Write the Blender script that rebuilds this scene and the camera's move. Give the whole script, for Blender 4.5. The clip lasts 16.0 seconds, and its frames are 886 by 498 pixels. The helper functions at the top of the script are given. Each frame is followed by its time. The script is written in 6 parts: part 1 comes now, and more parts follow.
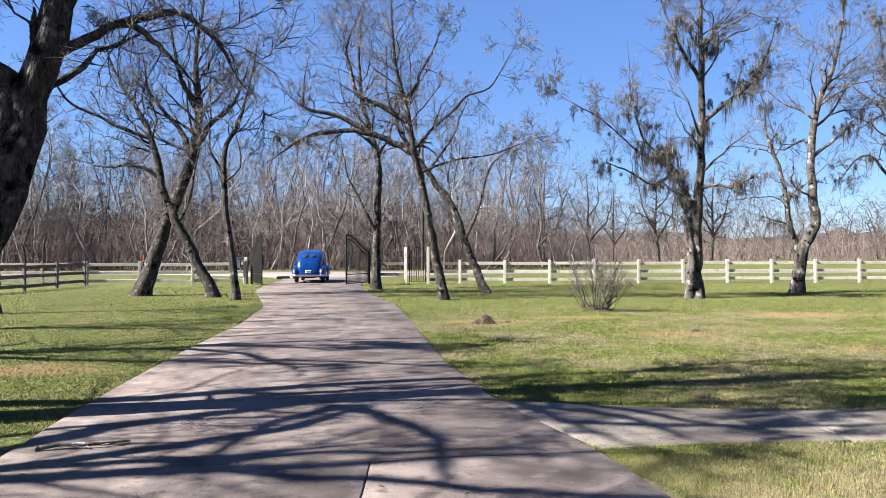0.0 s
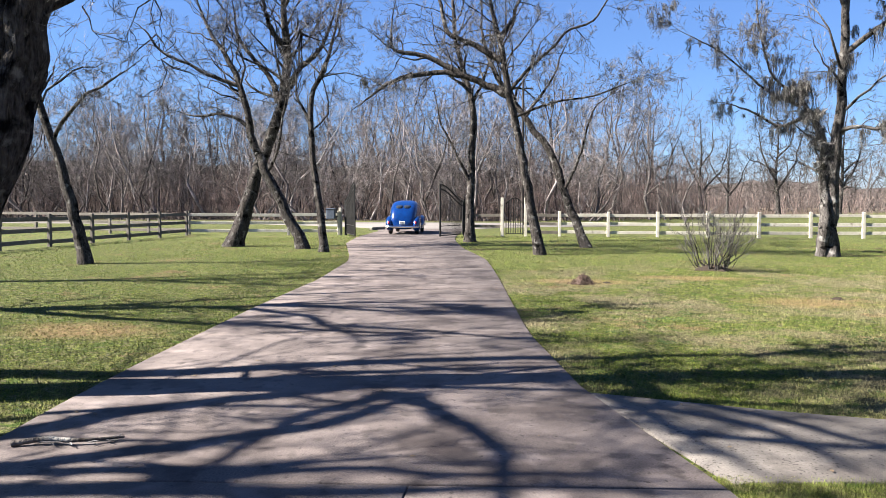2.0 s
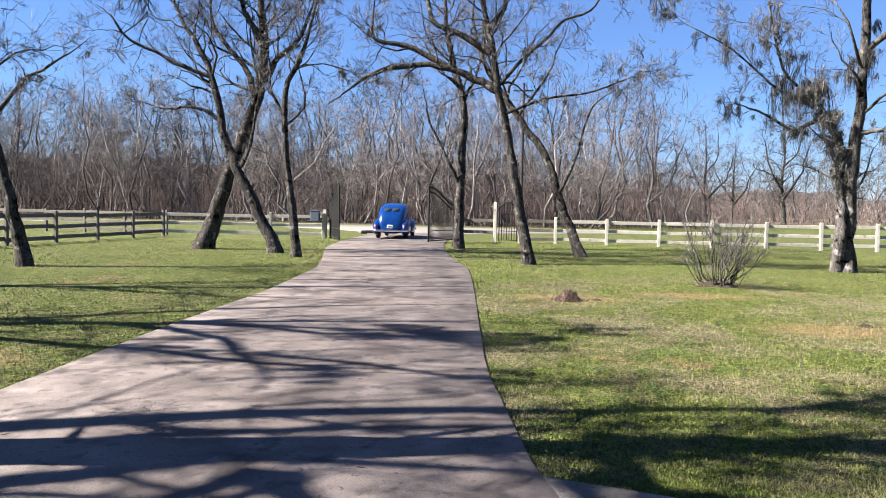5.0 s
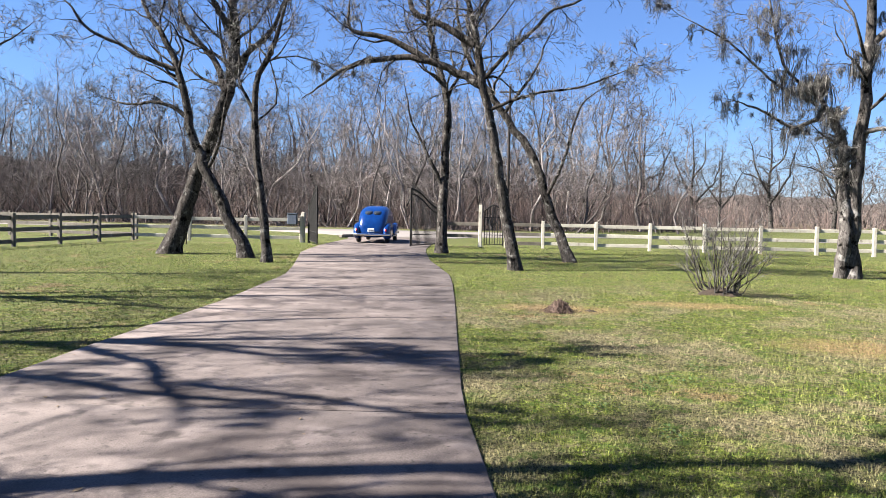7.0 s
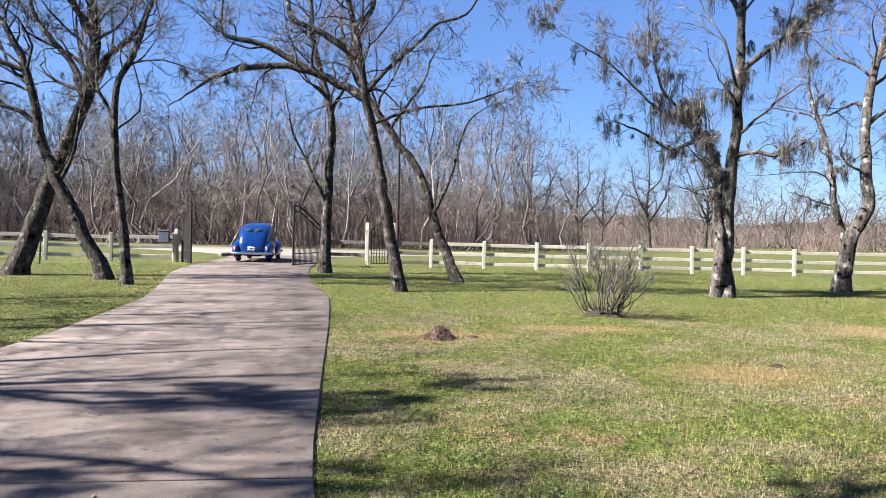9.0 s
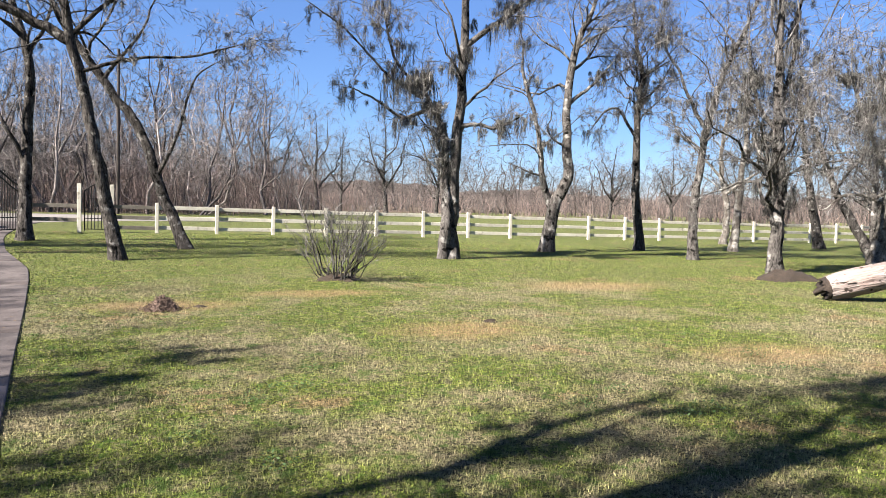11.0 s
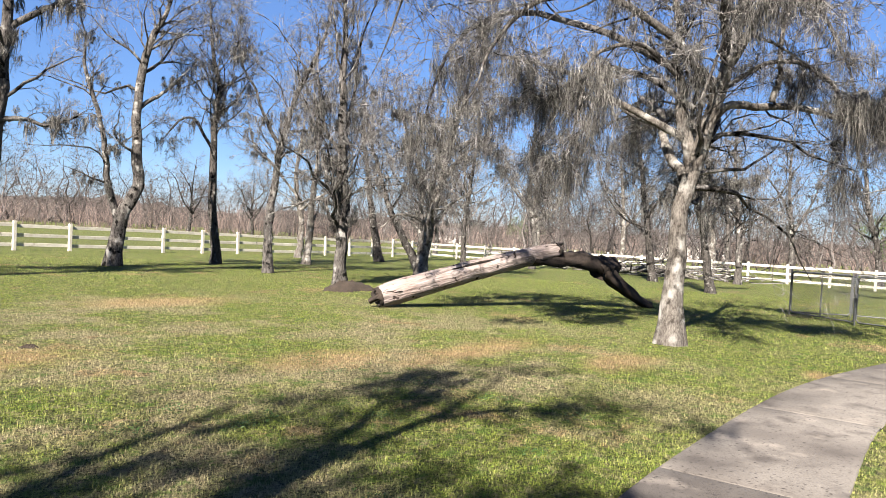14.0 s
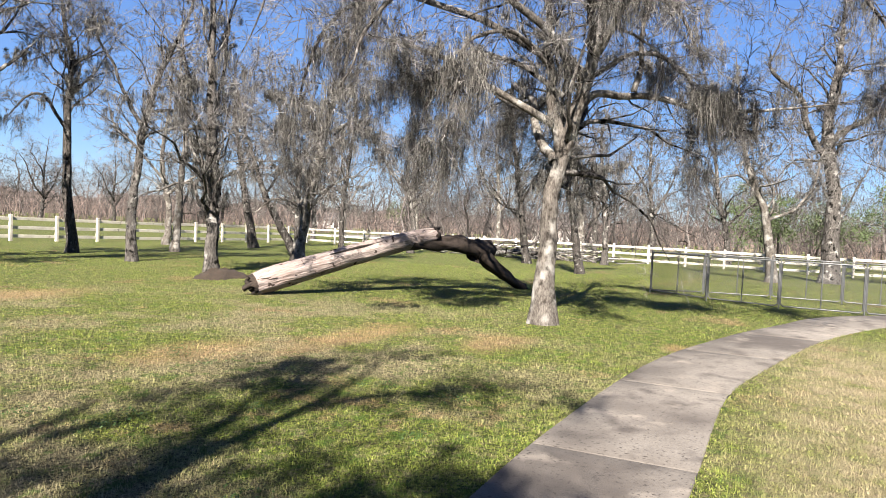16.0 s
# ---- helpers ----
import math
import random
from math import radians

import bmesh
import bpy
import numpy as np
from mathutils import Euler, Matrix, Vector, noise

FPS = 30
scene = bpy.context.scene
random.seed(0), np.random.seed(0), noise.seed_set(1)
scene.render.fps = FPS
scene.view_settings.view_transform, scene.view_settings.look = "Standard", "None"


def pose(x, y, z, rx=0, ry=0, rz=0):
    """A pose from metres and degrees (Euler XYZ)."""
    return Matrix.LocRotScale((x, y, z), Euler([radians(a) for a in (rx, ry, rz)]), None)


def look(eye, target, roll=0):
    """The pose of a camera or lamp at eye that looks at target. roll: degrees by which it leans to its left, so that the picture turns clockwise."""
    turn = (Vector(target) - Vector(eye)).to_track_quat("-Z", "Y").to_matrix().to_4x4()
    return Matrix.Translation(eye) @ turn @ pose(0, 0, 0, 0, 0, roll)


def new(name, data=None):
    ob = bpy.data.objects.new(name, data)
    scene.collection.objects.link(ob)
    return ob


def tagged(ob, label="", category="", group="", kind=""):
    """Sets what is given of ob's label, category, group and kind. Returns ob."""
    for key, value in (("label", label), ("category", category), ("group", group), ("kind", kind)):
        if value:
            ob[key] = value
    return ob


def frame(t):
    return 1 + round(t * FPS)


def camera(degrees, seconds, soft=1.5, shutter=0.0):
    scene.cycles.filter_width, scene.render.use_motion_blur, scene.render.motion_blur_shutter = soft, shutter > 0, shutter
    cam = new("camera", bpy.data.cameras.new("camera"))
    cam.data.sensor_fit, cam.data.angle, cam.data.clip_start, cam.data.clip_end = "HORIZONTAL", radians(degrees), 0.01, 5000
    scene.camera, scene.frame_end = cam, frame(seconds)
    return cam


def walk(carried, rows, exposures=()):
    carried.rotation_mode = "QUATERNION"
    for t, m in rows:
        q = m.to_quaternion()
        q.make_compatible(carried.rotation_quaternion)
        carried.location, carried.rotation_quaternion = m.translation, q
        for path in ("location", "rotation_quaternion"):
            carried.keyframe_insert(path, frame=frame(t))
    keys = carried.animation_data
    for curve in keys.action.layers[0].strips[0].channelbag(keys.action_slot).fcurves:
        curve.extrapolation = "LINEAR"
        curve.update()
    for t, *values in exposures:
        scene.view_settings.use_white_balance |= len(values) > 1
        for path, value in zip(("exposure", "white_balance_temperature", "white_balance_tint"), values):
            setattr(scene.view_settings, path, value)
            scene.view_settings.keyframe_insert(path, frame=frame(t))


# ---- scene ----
cam = camera(64.3, 16.0, soft=0.4)
PATH = [
    (0.0, pose(0.000, 0.000, 1.609, 90.31, 0.11, -0.00)),
    (0.5, pose(0.061, 0.364, 1.628, 88.38, 0.45, 4.40)),
    (1.0, pose(0.112, 0.775, 1.636, 88.69, 0.49, 5.08)),
    (1.5, pose(0.165, 1.168, 1.637, 88.41, 1.10, 7.51)),
    (2.0, pose(0.210, 1.559, 1.634, 86.29, -0.05, 8.29)),
    (2.5, pose(0.296, 1.885, 1.633, 87.40, -0.22, 6.73)),
    (3.0, pose(0.405, 2.167, 1.630, 87.03, -1.50, 9.14)),
    (3.2, pose(0.437, 2.294, 1.624, 87.22, -1.72, 8.52)),
    (5.3, pose(0.599, 3.669, 1.602, 86.36, -0.84, 8.79)),
    (5.5, pose(0.594, 3.812, 1.591, 86.09, -1.27, 10.01)),
    (6.0, pose(0.593, 4.168, 1.570, 86.46, -1.96, 9.39)),
    (6.5, pose(0.578, 4.506, 1.559, 86.96, -1.43, 7.19)),
    (7.0, pose(0.562, 4.804, 1.552, 87.00, -1.15, 7.51)),
    (7.5, pose(0.559, 5.109, 1.542, 88.09, -1.70, 2.91)),
    (8.0, pose(0.619, 5.371, 1.540, 87.94, -1.50, 1.38)),
    (8.2, pose(0.664, 5.483, 1.553, 88.82, -1.44, 2.58)),
    (10.3, pose(0.833, 5.760, 1.586, 87.33, -1.73, -14.40)),
    (10.5, pose(0.853, 5.741, 1.587, 87.01, -1.80, -16.27)),
    (11.0, pose(0.889, 5.727, 1.587, 86.39, -2.00, -22.05)),
    (11.5, pose(0.947, 5.745, 1.590, 86.39, -2.34, -29.13)),
    (12.0, pose(0.996, 5.743, 1.590, 86.34, -2.52, -35.31)),
    (12.5, pose(1.038, 5.734, 1.588, 86.57, -2.72, -40.50)),
    (13.0, pose(1.054, 5.706, 1.598, 87.65, -2.94, -45.29)),
    (13.5, pose(1.069, 5.656, 1.599, 88.43, -3.13, -50.15)),
    (14.0, pose(1.071, 5.617, 1.602, 89.07, -3.42, -55.06)),
    (14.5, pose(1.080, 5.612, 1.611, 89.65, -3.41, -58.66)),
    (15.0, pose(1.093, 5.593, 1.612, 89.25, -2.96, -61.22)),
    (15.5, pose(1.120, 5.605, 1.605, 88.46, -2.70, -63.55)),
    (16.0, pose(1.133, 5.622, 1.603, 88.36, -2.98, -64.88)),
]
walk(cam, PATH, [(0.0, 2.66, 6600, 12), (8.2, 2.68, 6600, 12), (10.5, 2.62, 6650, 12), (13.0, 2.55, 6800, 12), (16.0, 2.50, 6850, 12)])

# ---- world and sun ----
SUN_EL, SUN_TO = radians(40), radians(195)      # height, and bearing of the sun from +x
world = bpy.data.worlds.new("world")
scene.world = world
world.use_nodes = True
wn = world.node_tree.nodes
sky = wn.new("ShaderNodeTexSky")
sky.sky_type, sky.sun_disc = "NISHITA", False
sky.sun_elevation, sky.sun_rotation = SUN_EL, math.pi / 2 - SUN_TO
sky.air_density, sky.dust_density, sky.ozone_density = 1.0, 0.0, 8.0
wn["Background"].inputs[1].default_value = 0.05
deep = wn.new("ShaderNodeHueSaturation")      # clear deep-blue winter sky
deep.inputs["Saturation"].default_value, deep.inputs["Value"].default_value = 1.08, 0.485
even = wn.new("ShaderNodeMix")
even.data_type = "RGBA"
even.inputs[0].default_value = 0.22
even.inputs[7].default_value = (1.25, 2.05, 5.2, 1)
world.node_tree.links.new(sky.outputs[0], deep.inputs["Color"])
world.node_tree.links.new(deep.outputs[0], even.inputs[6])
world.node_tree.links.new(even.outputs[2], wn["Background"].inputs[0])
sun = new("sun", bpy.data.lights.new("sun", "SUN"))
sun.data.energy, sun.data.angle, sun.data.color = 5.0, radians(0.53), (1.0, 0.95, 0.87)
to_sun = Vector((math.cos(SUN_TO) * math.cos(SUN_EL), math.sin(SUN_TO) * math.cos(SUN_EL), math.sin(SUN_EL)))
sun.matrix_world = look(to_sun * 50, (0, 0, 0))


# ---- materials ----
def material(name, low, high, scale, rough=0.85, bump=0.3, fine=None, spots=None, metal=0.0, stretch=(1, 1, 1), rand=0.0, spec=0.3, relief=0.02, each=0.0, local=False):
    """Two-tone surface by coarse and fine noise; spots: (colour, scale, from, to) adds patches; rand varies it from object to object, each from stem to stem."""
    m = bpy.data.materials.new(name)
    m.use_nodes = True
    nt = m.node_tree
    nd, ln = nt.nodes, nt.links
    b = nd["Principled BSDF"]
    b.inputs["Roughness"].default_value, b.inputs["Metallic"].default_value = rough, metal
    b.inputs["Specular IOR Level"].default_value = spec
    geo = nd.new("ShaderNodeNewGeometry")
    mp = nd.new("ShaderNodeMapping")
    mp.inputs["Scale"].default_value = stretch
    ln.new((nd.new("ShaderNodeTexCoord").outputs["Object"] if local else geo.outputs["Position"]), mp.inputs[0])
    n1 = nd.new("ShaderNodeTexNoise")
    n1.inputs["Scale"].default_value, n1.inputs["Detail"].default_value = scale, 6
    n1.inputs["Roughness"].default_value = 0.65
    ln.new(mp.outputs[0], n1.inputs[0])
    n2 = nd.new("ShaderNodeTexNoise")
    n2.inputs["Scale"].default_value, n2.inputs["Detail"].default_value = fine or scale * 9, 3
    ln.new(mp.outputs[0], n2.inputs[0])
    mix = nd.new("ShaderNodeMix")
    mix.data_type = "FLOAT"
    mix.inputs[0].default_value = 0.45
    ln.new(n1.outputs[0], mix.inputs[2])
    ln.new(n2.outputs[0], mix.inputs[3])
    ramp = nd.new("ShaderNodeValToRGB")
    ramp.color_ramp.elements[0].position, ramp.color_ramp.elements[1].position = 0.36, 0.64
    ramp.color_ramp.elements[0].color, ramp.color_ramp.elements[1].color = (*low, 1), (*high, 1)
    ln.new(mix.outputs[0], ramp.inputs[0])
    col = ramp.outputs[0]
    for colour, sc, lo, hi in spots or ():
        n3 = nd.new("ShaderNodeTexNoise")
        n3.inputs["Scale"].default_value, n3.inputs["Detail"].default_value = sc, 5
        ln.new(geo.outputs["Position"], n3.inputs[0])
        r3 = nd.new("ShaderNodeMapRange")
        r3.inputs[1].default_value, r3.inputs[2].default_value = lo, hi
        ln.new(n3.outputs[0], r3.inputs[0])
        m3 = nd.new("ShaderNodeMix")
        m3.data_type = "RGBA"
        m3.inputs[7].default_value = (*colour, 1)
        ln.new(r3.outputs[0], m3.inputs[0])
        ln.new(col, m3.inputs[6])
        col = m3.outputs[2]
    if rand:
        oi = nd.new("ShaderNodeObjectInfo")
        hs = nd.new("ShaderNodeHueSaturation")
        mr = nd.new("ShaderNodeMapRange")
        mr.inputs[3].default_value, mr.inputs[4].default_value = 1 - rand, 1 + rand
        ln.new(oi.outputs["Random"], mr.inputs[0])
        ln.new(mr.outputs[0], hs.inputs["Value"])
        ln.new(col, hs.inputs["Color"])
        col = hs.outputs[0]
    if each:
        hs = nd.new("ShaderNodeHueSaturation")
        mr = nd.new("ShaderNodeMapRange")
        mr.inputs[3].default_value, mr.inputs[4].default_value = 1 - each, 1 + each
        ln.new(geo.outputs["Random Per Island"], mr.inputs[0])
        ln.new(mr.outputs[0], hs.inputs["Value"])
        ln.new(col, hs.inputs["Color"])
        col = hs.outputs[0]
    ln.new(col, b.inputs["Base Color"])
    if bump:
        bp = nd.new("ShaderNodeBump")
        bp.inputs["Strength"].default_value, bp.inputs["Distance"].default_value = bump, relief
        ln.new(mix.outputs[0], bp.inputs["Height"])
        ln.new(bp.outputs[0], b.inputs["Normal"])
    return m


def turf(name, blades):
    """Winter lawn: green with straw-coloured and bare patches; leaf litter under the woods, duller pasture past the fence."""
    m = bpy.data.materials.new(name)
    m.use_nodes = True
    nt = m.node_tree
    nd, ln = nt.nodes, nt.links
    b = nd["Principled BSDF"]
    b.inputs["Roughness"].default_value, b.inputs["Specular IOR Level"].default_value = 0.9, 0.12
    geo = nd.new("ShaderNodeNewGeometry")

    def noisy(scale, detail, rough=0.6):
        n = nd.new("ShaderNodeTexNoise")
        n.inputs["Scale"].default_value, n.inputs["Detail"].default_value, n.inputs["Roughness"].default_value = scale, detail, rough
        ln.new(geo.outputs["Position"], n.inputs[0])
        return n.outputs[0]

    def ranged(v, lo, hi, a=0.0, z=1.0):
        r = nd.new("ShaderNodeMapRange")
        for k, x in ((1, lo), (2, hi), (3, a), (4, z)):
            r.inputs[k].default_value = x
        ln.new(v, r.inputs[0])
        return r.outputs[0]

    def mixed(fac, one, two):
        x = nd.new("ShaderNodeMix")
        x.data_type = "RGBA"
        for v, k in ((fac, 0), (one, 6), (two, 7)):
            if isinstance(v, tuple):
                x.inputs[k].default_value = (*v, 1)
            else:
                ln.new(v, x.inputs[k])
        return x.outputs[2]

    green = mixed(ranged(noisy(6.0, 5, 0.7), 0.38, 0.62), GREEN_DARK, GREEN_LIGHT)
    green = mixed(ranged(noisy(38.0, 3), 0.42, 0.66), green, GREEN_YELLOW)
    tuft = nd.new("ShaderNodeHueSaturation")      # tufts a hand wide, some lush, some thin
    ln.new(ranged(noisy(8.0, 5, 0.75), 0.38, 0.62, 0.6, 1.3), tuft.inputs["Value"])
    ln.new(green, tuft.inputs["Color"])
    green = tuft.outputs[0]
    away, span, dist, dry = [nd.new("ShaderNodeVectorMath") for _ in range(3)] + [nd.new("ShaderNodeMath")]
    away.operation, span.operation, dist.operation, dry.operation = "SUBTRACT", "DIVIDE", "LENGTH", "MULTIPLY"
    away.inputs[1].default_value, span.inputs[1].default_value = (5.5, 13.5, 0), (9.0, 7.0, 1)
    ln.new(geo.outputs["Position"], away.inputs[0])
    ln.new(away.outputs[0], span.inputs[0])
    ln.new(span.outputs[0], dist.inputs[0])
    ln.new(ranged(noisy(0.42, 6, 0.72), 0.46, 0.57, 0.0, 0.78), dry.inputs[0])      # the middle of the lawn is the driest
    ln.new(ranged(dist.outputs["Value"], 0.7, 1.3, 1.0, 0.15), dry.inputs[1])
    col = mixed(dry.outputs[0], green, STRAW)
    col = mixed(ranged(noisy(0.5, 6, 0.78), 0.57, 0.62, 0.0, 0.8), col, BARE)
    col = mixed(ranged(noisy(22.0, 5, 0.85), 0.51, 0.60, 0.0, 0.42), col, STRAW)
    if not blades:      # soil gaps between the tufts, with the blades' shade darkened into the colour
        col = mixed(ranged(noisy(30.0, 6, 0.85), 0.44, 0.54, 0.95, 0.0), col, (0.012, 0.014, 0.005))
    col = mixed(ranged(noisy(5.5, 6, 0.8), 0.52, 0.60, 0.0, 0.34), col, STRAW)
    col = mixed(ranged(noisy(3.6, 6, 0.82), 0.53, 0.60, 0.0, 0.75), col, (0.042, 0.082, 0.011))
    ragged = ranged(noisy(1.6, 6, 0.75), 0.0, 1.0, -0.9, 0.9)
    for x, y, rx, ry in BALD:
        off, size, far = [nd.new("ShaderNodeVectorMath") for _ in range(3)]
        rim = nd.new("ShaderNodeMath")
        off.operation, size.operation, far.operation, rim.operation = "SUBTRACT", "DIVIDE", "LENGTH", "ADD"
        off.inputs[1].default_value, size.inputs[1].default_value = (x, y, 0), (rx, ry, 1)
        ln.new(geo.outputs["Position"], off.inputs[0])
        ln.new(off.outputs[0], size.inputs[0])
        ln.new(size.outputs[0], far.inputs[0])
        ln.new(far.outputs["Value"], rim.inputs[0])
        ln.new(ragged, rim.inputs[1])
        speck = nd.new("ShaderNodeMath")
        speck.operation = "MULTIPLY"
        ln.new(ranged(rim.outputs[0], 1.3, 0.5), speck.inputs[0])
        ln.new(ranged(noisy(24.0, 4, 0.8), 0.40, 0.54, 0.15, 0.85), speck.inputs[1])
        col = mixed(speck.outputs[0], col, BARE)
    sep = nd.new("ShaderNodeSeparateXYZ")
    ln.new(geo.outputs["Position"], sep.inputs[0])
    south = nd.new("ShaderNodeMath")          # drier turf on the house side of the walk
    south.operation = "MULTIPLY"
    lawn_side = nd.new("ShaderNodeMath")
    lawn_side.operation = "MULTIPLY"
    ln.new(ranged(sep.outputs[1], 6.0, 5.0), lawn_side.inputs[0])
    ln.new(ranged(sep.outputs[0], 17.0, 12.0), lawn_side.inputs[1])
    beside = nd.new("ShaderNodeMath")
    beside.operation = "MULTIPLY"
    ln.new(lawn_side.outputs[0], beside.inputs[0])
    ln.new(ranged(sep.outputs[0], -1.0, 4.0, 0.45, 1.0), beside.inputs[1])
    ln.new(beside.outputs[0], south.inputs[0])
    ln.new(ranged(noisy(1.7, 6, 0.8), 0.38, 0.56, 0.22, 0.92), south.inputs[1])
    col = mixed(south.outputs[0], col, STRAW)
    col = mixed(ranged(sep.outputs[1], 37.5, 41.0, 0.0, 0.65), col, PASTURE)
    if blades:
        oi = nd.new("ShaderNodeNewGeometry")
        hs = nd.new("ShaderNodeHueSaturation")
        ln.new(ranged(oi.outputs["Random Per Island"], 0, 1, 0.42, 1.10), hs.inputs["Value"])
        ln.new(col, hs.inputs["Color"])
        col = hs.outputs[0]
    else:
        slant, under = nd.new("ShaderNodeMath"), nd.new("ShaderNodeMath")
        slant.operation, under.operation = "MULTIPLY_ADD", "MULTIPLY"
        slant.inputs[1].default_value = -1.2
        ln.new(sep.outputs[0], slant.inputs[0])
        ln.new(sep.outputs[1], slant.inputs[2])
        ln.new(ranged(slant.outputs[0], 64.0, 74.0), under.inputs[0])
        ln.new(ranged(sep.outputs[1], 63.0, 68.0), under.inputs[1])
        col = mixed(under.outputs[0], col, mixed(ranged(noisy(3.0, 5), 0.4, 0.6), (0.038, 0.029, 0.021), (0.083, 0.065, 0.044)))
        bp = nd.new("ShaderNodeBump")
        bp.inputs["Strength"].default_value, bp.inputs["Distance"].default_value = 1.0, 0.06
        ln.new(noisy(60.0, 6, 0.8), bp.inputs["Height"])
        ln.new(bp.outputs[0], b.inputs["Normal"])
    ln.new(col, b.inputs["Base Color"])
    return m


GREEN_DARK, GREEN_LIGHT, GREEN_YELLOW = (0.033, 0.059, 0.007), (0.126, 0.170, 0.023), (0.174, 0.190, 0.042)
STRAW, BARE, PASTURE = (0.228, 0.188, 0.120), (0.219, 0.147, 0.079), (0.058, 0.065, 0.022)
# worn bald spots of the lawn: x, y, half sizes
BALD = [(1.0, 16.6, 1.1, 0.5), (3.4, 17.7, 1.2, 0.45), (9.4, 18.2, 1.7, 0.8), (7.5, 11.85, 1.0, 0.5), (9.9, 11.0, 1.7, 0.4), (4.55, 13.9, 0.9, 0.65), (10.8, 9.2, 0.9, 0.45), (-5.7, 9.8, 1.0, 0.55), (12.2, 6.85, 0.4, 0.2)]
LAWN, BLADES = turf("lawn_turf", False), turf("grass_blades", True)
CONCRETE = material("driveway_concrete", (0.050, 0.040, 0.037), (0.115, 0.095, 0.0875), 0.9, 0.9, 0.4, 75, [((0.034, 0.026, 0.024), 1.1, 0.47, 0.66), ((0.138, 0.115, 0.107), 2.6, 0.55, 0.78), ((0.030, 0.0235, 0.0215), 4.5, 0.56, 0.70), ((0.026, 0.021, 0.019), 22.0, 0.62, 0.74)], rand=0.06)
SIDEWALK = material("sidewalk_concrete", (0.080, 0.071, 0.0625), (0.137, 0.1235, 0.1095), 0.9, 0.9, 0.5, 70, [((0.050, 0.043, 0.038), 0.6, 0.42, 0.64), ((0.042, 0.036, 0.032), 2.6, 0.52, 0.70), ((0.170, 0.149, 0.128), 1.9, 0.58, 0.74), ((0.0251, 0.0213, 0.019), 34.0, 0.58, 0.70)], rand=0.08)
ROAD = material("road_surface", (0.1026, 0.0927, 0.0866), (0.1414, 0.13, 0.1224), 0.5, 0.9, 0.2, 40)
BARK = material("dark_bark", (0.003, 0.0027, 0.0023), (0.076, 0.0684, 0.0631), 11, 1.0, 1.0, 45, [((0.1254, 0.1201, 0.1125), 6.0, 0.58, 0.66), ((0.0023, 0.0021, 0.002), 4.0, 0.56, 0.66)], stretch=(1, 1, 0.28), spec=0.06, relief=0.07)
GREYBARK = material("grey_bark", (0.0061, 0.0053, 0.0049), (0.1064, 0.0973, 0.0904), 11, 1.0, 1.0, 45, [((0.1976, 0.19, 0.1794), 3.0, 0.56, 0.66), ((0.0046, 0.0042, 0.0038), 5.0, 0.57, 0.65)], stretch=(1, 1, 0.28), spec=0.06, relief=0.06)
PALE = material("pale_bark", (0.0327, 0.0274, 0.0236), (0.1209, 0.1098, 0.098), 9, 0.95, 1.0, 38, [((0.1895, 0.1817, 0.1686), 3.5, 0.50, 0.64), ((0.0196, 0.017, 0.0144), 6.0, 0.56, 0.70)], stretch=(1, 1, 0.45), spec=0.06, relief=0.05)
TWIG = material("bare_twigs", (0.026, 0.0236, 0.0228), (0.155, 0.145, 0.141), 3, 0.9, 0, 20, each=0.75)
PALETWIG = material("grey_twigs", (0.022, 0.0205, 0.0200), (0.140, 0.133, 0.130), 3, 0.9, 0, 20, each=0.75)
MOSS = material("hanging_moss", (0.010, 0.0094, 0.0085), (0.125, 0.119, 0.110), 2.5, 0.95, 0, 20, each=0.7)
WOODBARK = material("thicket_stems", (0.020, 0.0172, 0.0166), (0.245, 0.220, 0.212), 1.2, 1.0, 0, 14, spec=0.05, each=0.65)
FARSTEM = material("far_stems", (0.0152, 0.0129, 0.0122), (0.114, 0.1015, 0.0965), 1.2, 1.0, 0, 14, spec=0.05, each=0.5)
BRUSH = material("brush_stems", (0.0494, 0.0357, 0.0327), (0.171, 0.1307, 0.1178), 0.8, 0.95, 0, 14, each=0.6)
FARWOOD = material("far_treeline", (0.0243, 0.0198, 0.0175), (0.0699, 0.057, 0.0502), 0.5, 1.0, 0, 3.0, stretch=(1, 1, 0.16))
PAINT = material("weathered_white_paint", (0.2838, 0.2666, 0.2236), (0.43, 0.4085, 0.3526), 3, 0.75, 0.35, 45, [((0.1462, 0.129, 0.1032), 5.0, 0.60, 0.76)], rand=0.10)
GREYWOOD = material("weathered_grey_board", (0.0699, 0.0616, 0.0517), (0.1474, 0.1315, 0.111), 4, 0.85, 0.4, 50, [((0.2052, 0.1923, 0.1725), 3.0, 0.62, 0.75)], rand=0.15)
IRON = material("black_iron", (0.004, 0.004, 0.0045), (0.010, 0.0095, 0.009), 12, 0.65, 0.1, 90, spec=0.2)
GALV = material("galvanised_steel", (0.0654, 0.0684, 0.0722), (0.1094, 0.1132, 0.1163), 10, 0.5, 0.05, 80, metal=0.6)
WIRE = material("dull_wire", (0.041, 0.0426, 0.0441), (0.0684, 0.0699, 0.0722), 10, 0.6, 0, 80, metal=0.3)
LOGWOOD = material("bleached_log", (0.075, 0.056, 0.050), (0.300, 0.256, 0.240), 6, 0.9, 1.0, 26, [((0.190, 0.145, 0.131), 1.4, 0.48, 0.64), ((0.0228, 0.0167, 0.0144), 6.0, 0.61, 0.66)], stretch=(0.14, 1.3, 1.3), spec=0.1, relief=0.06, local=True)
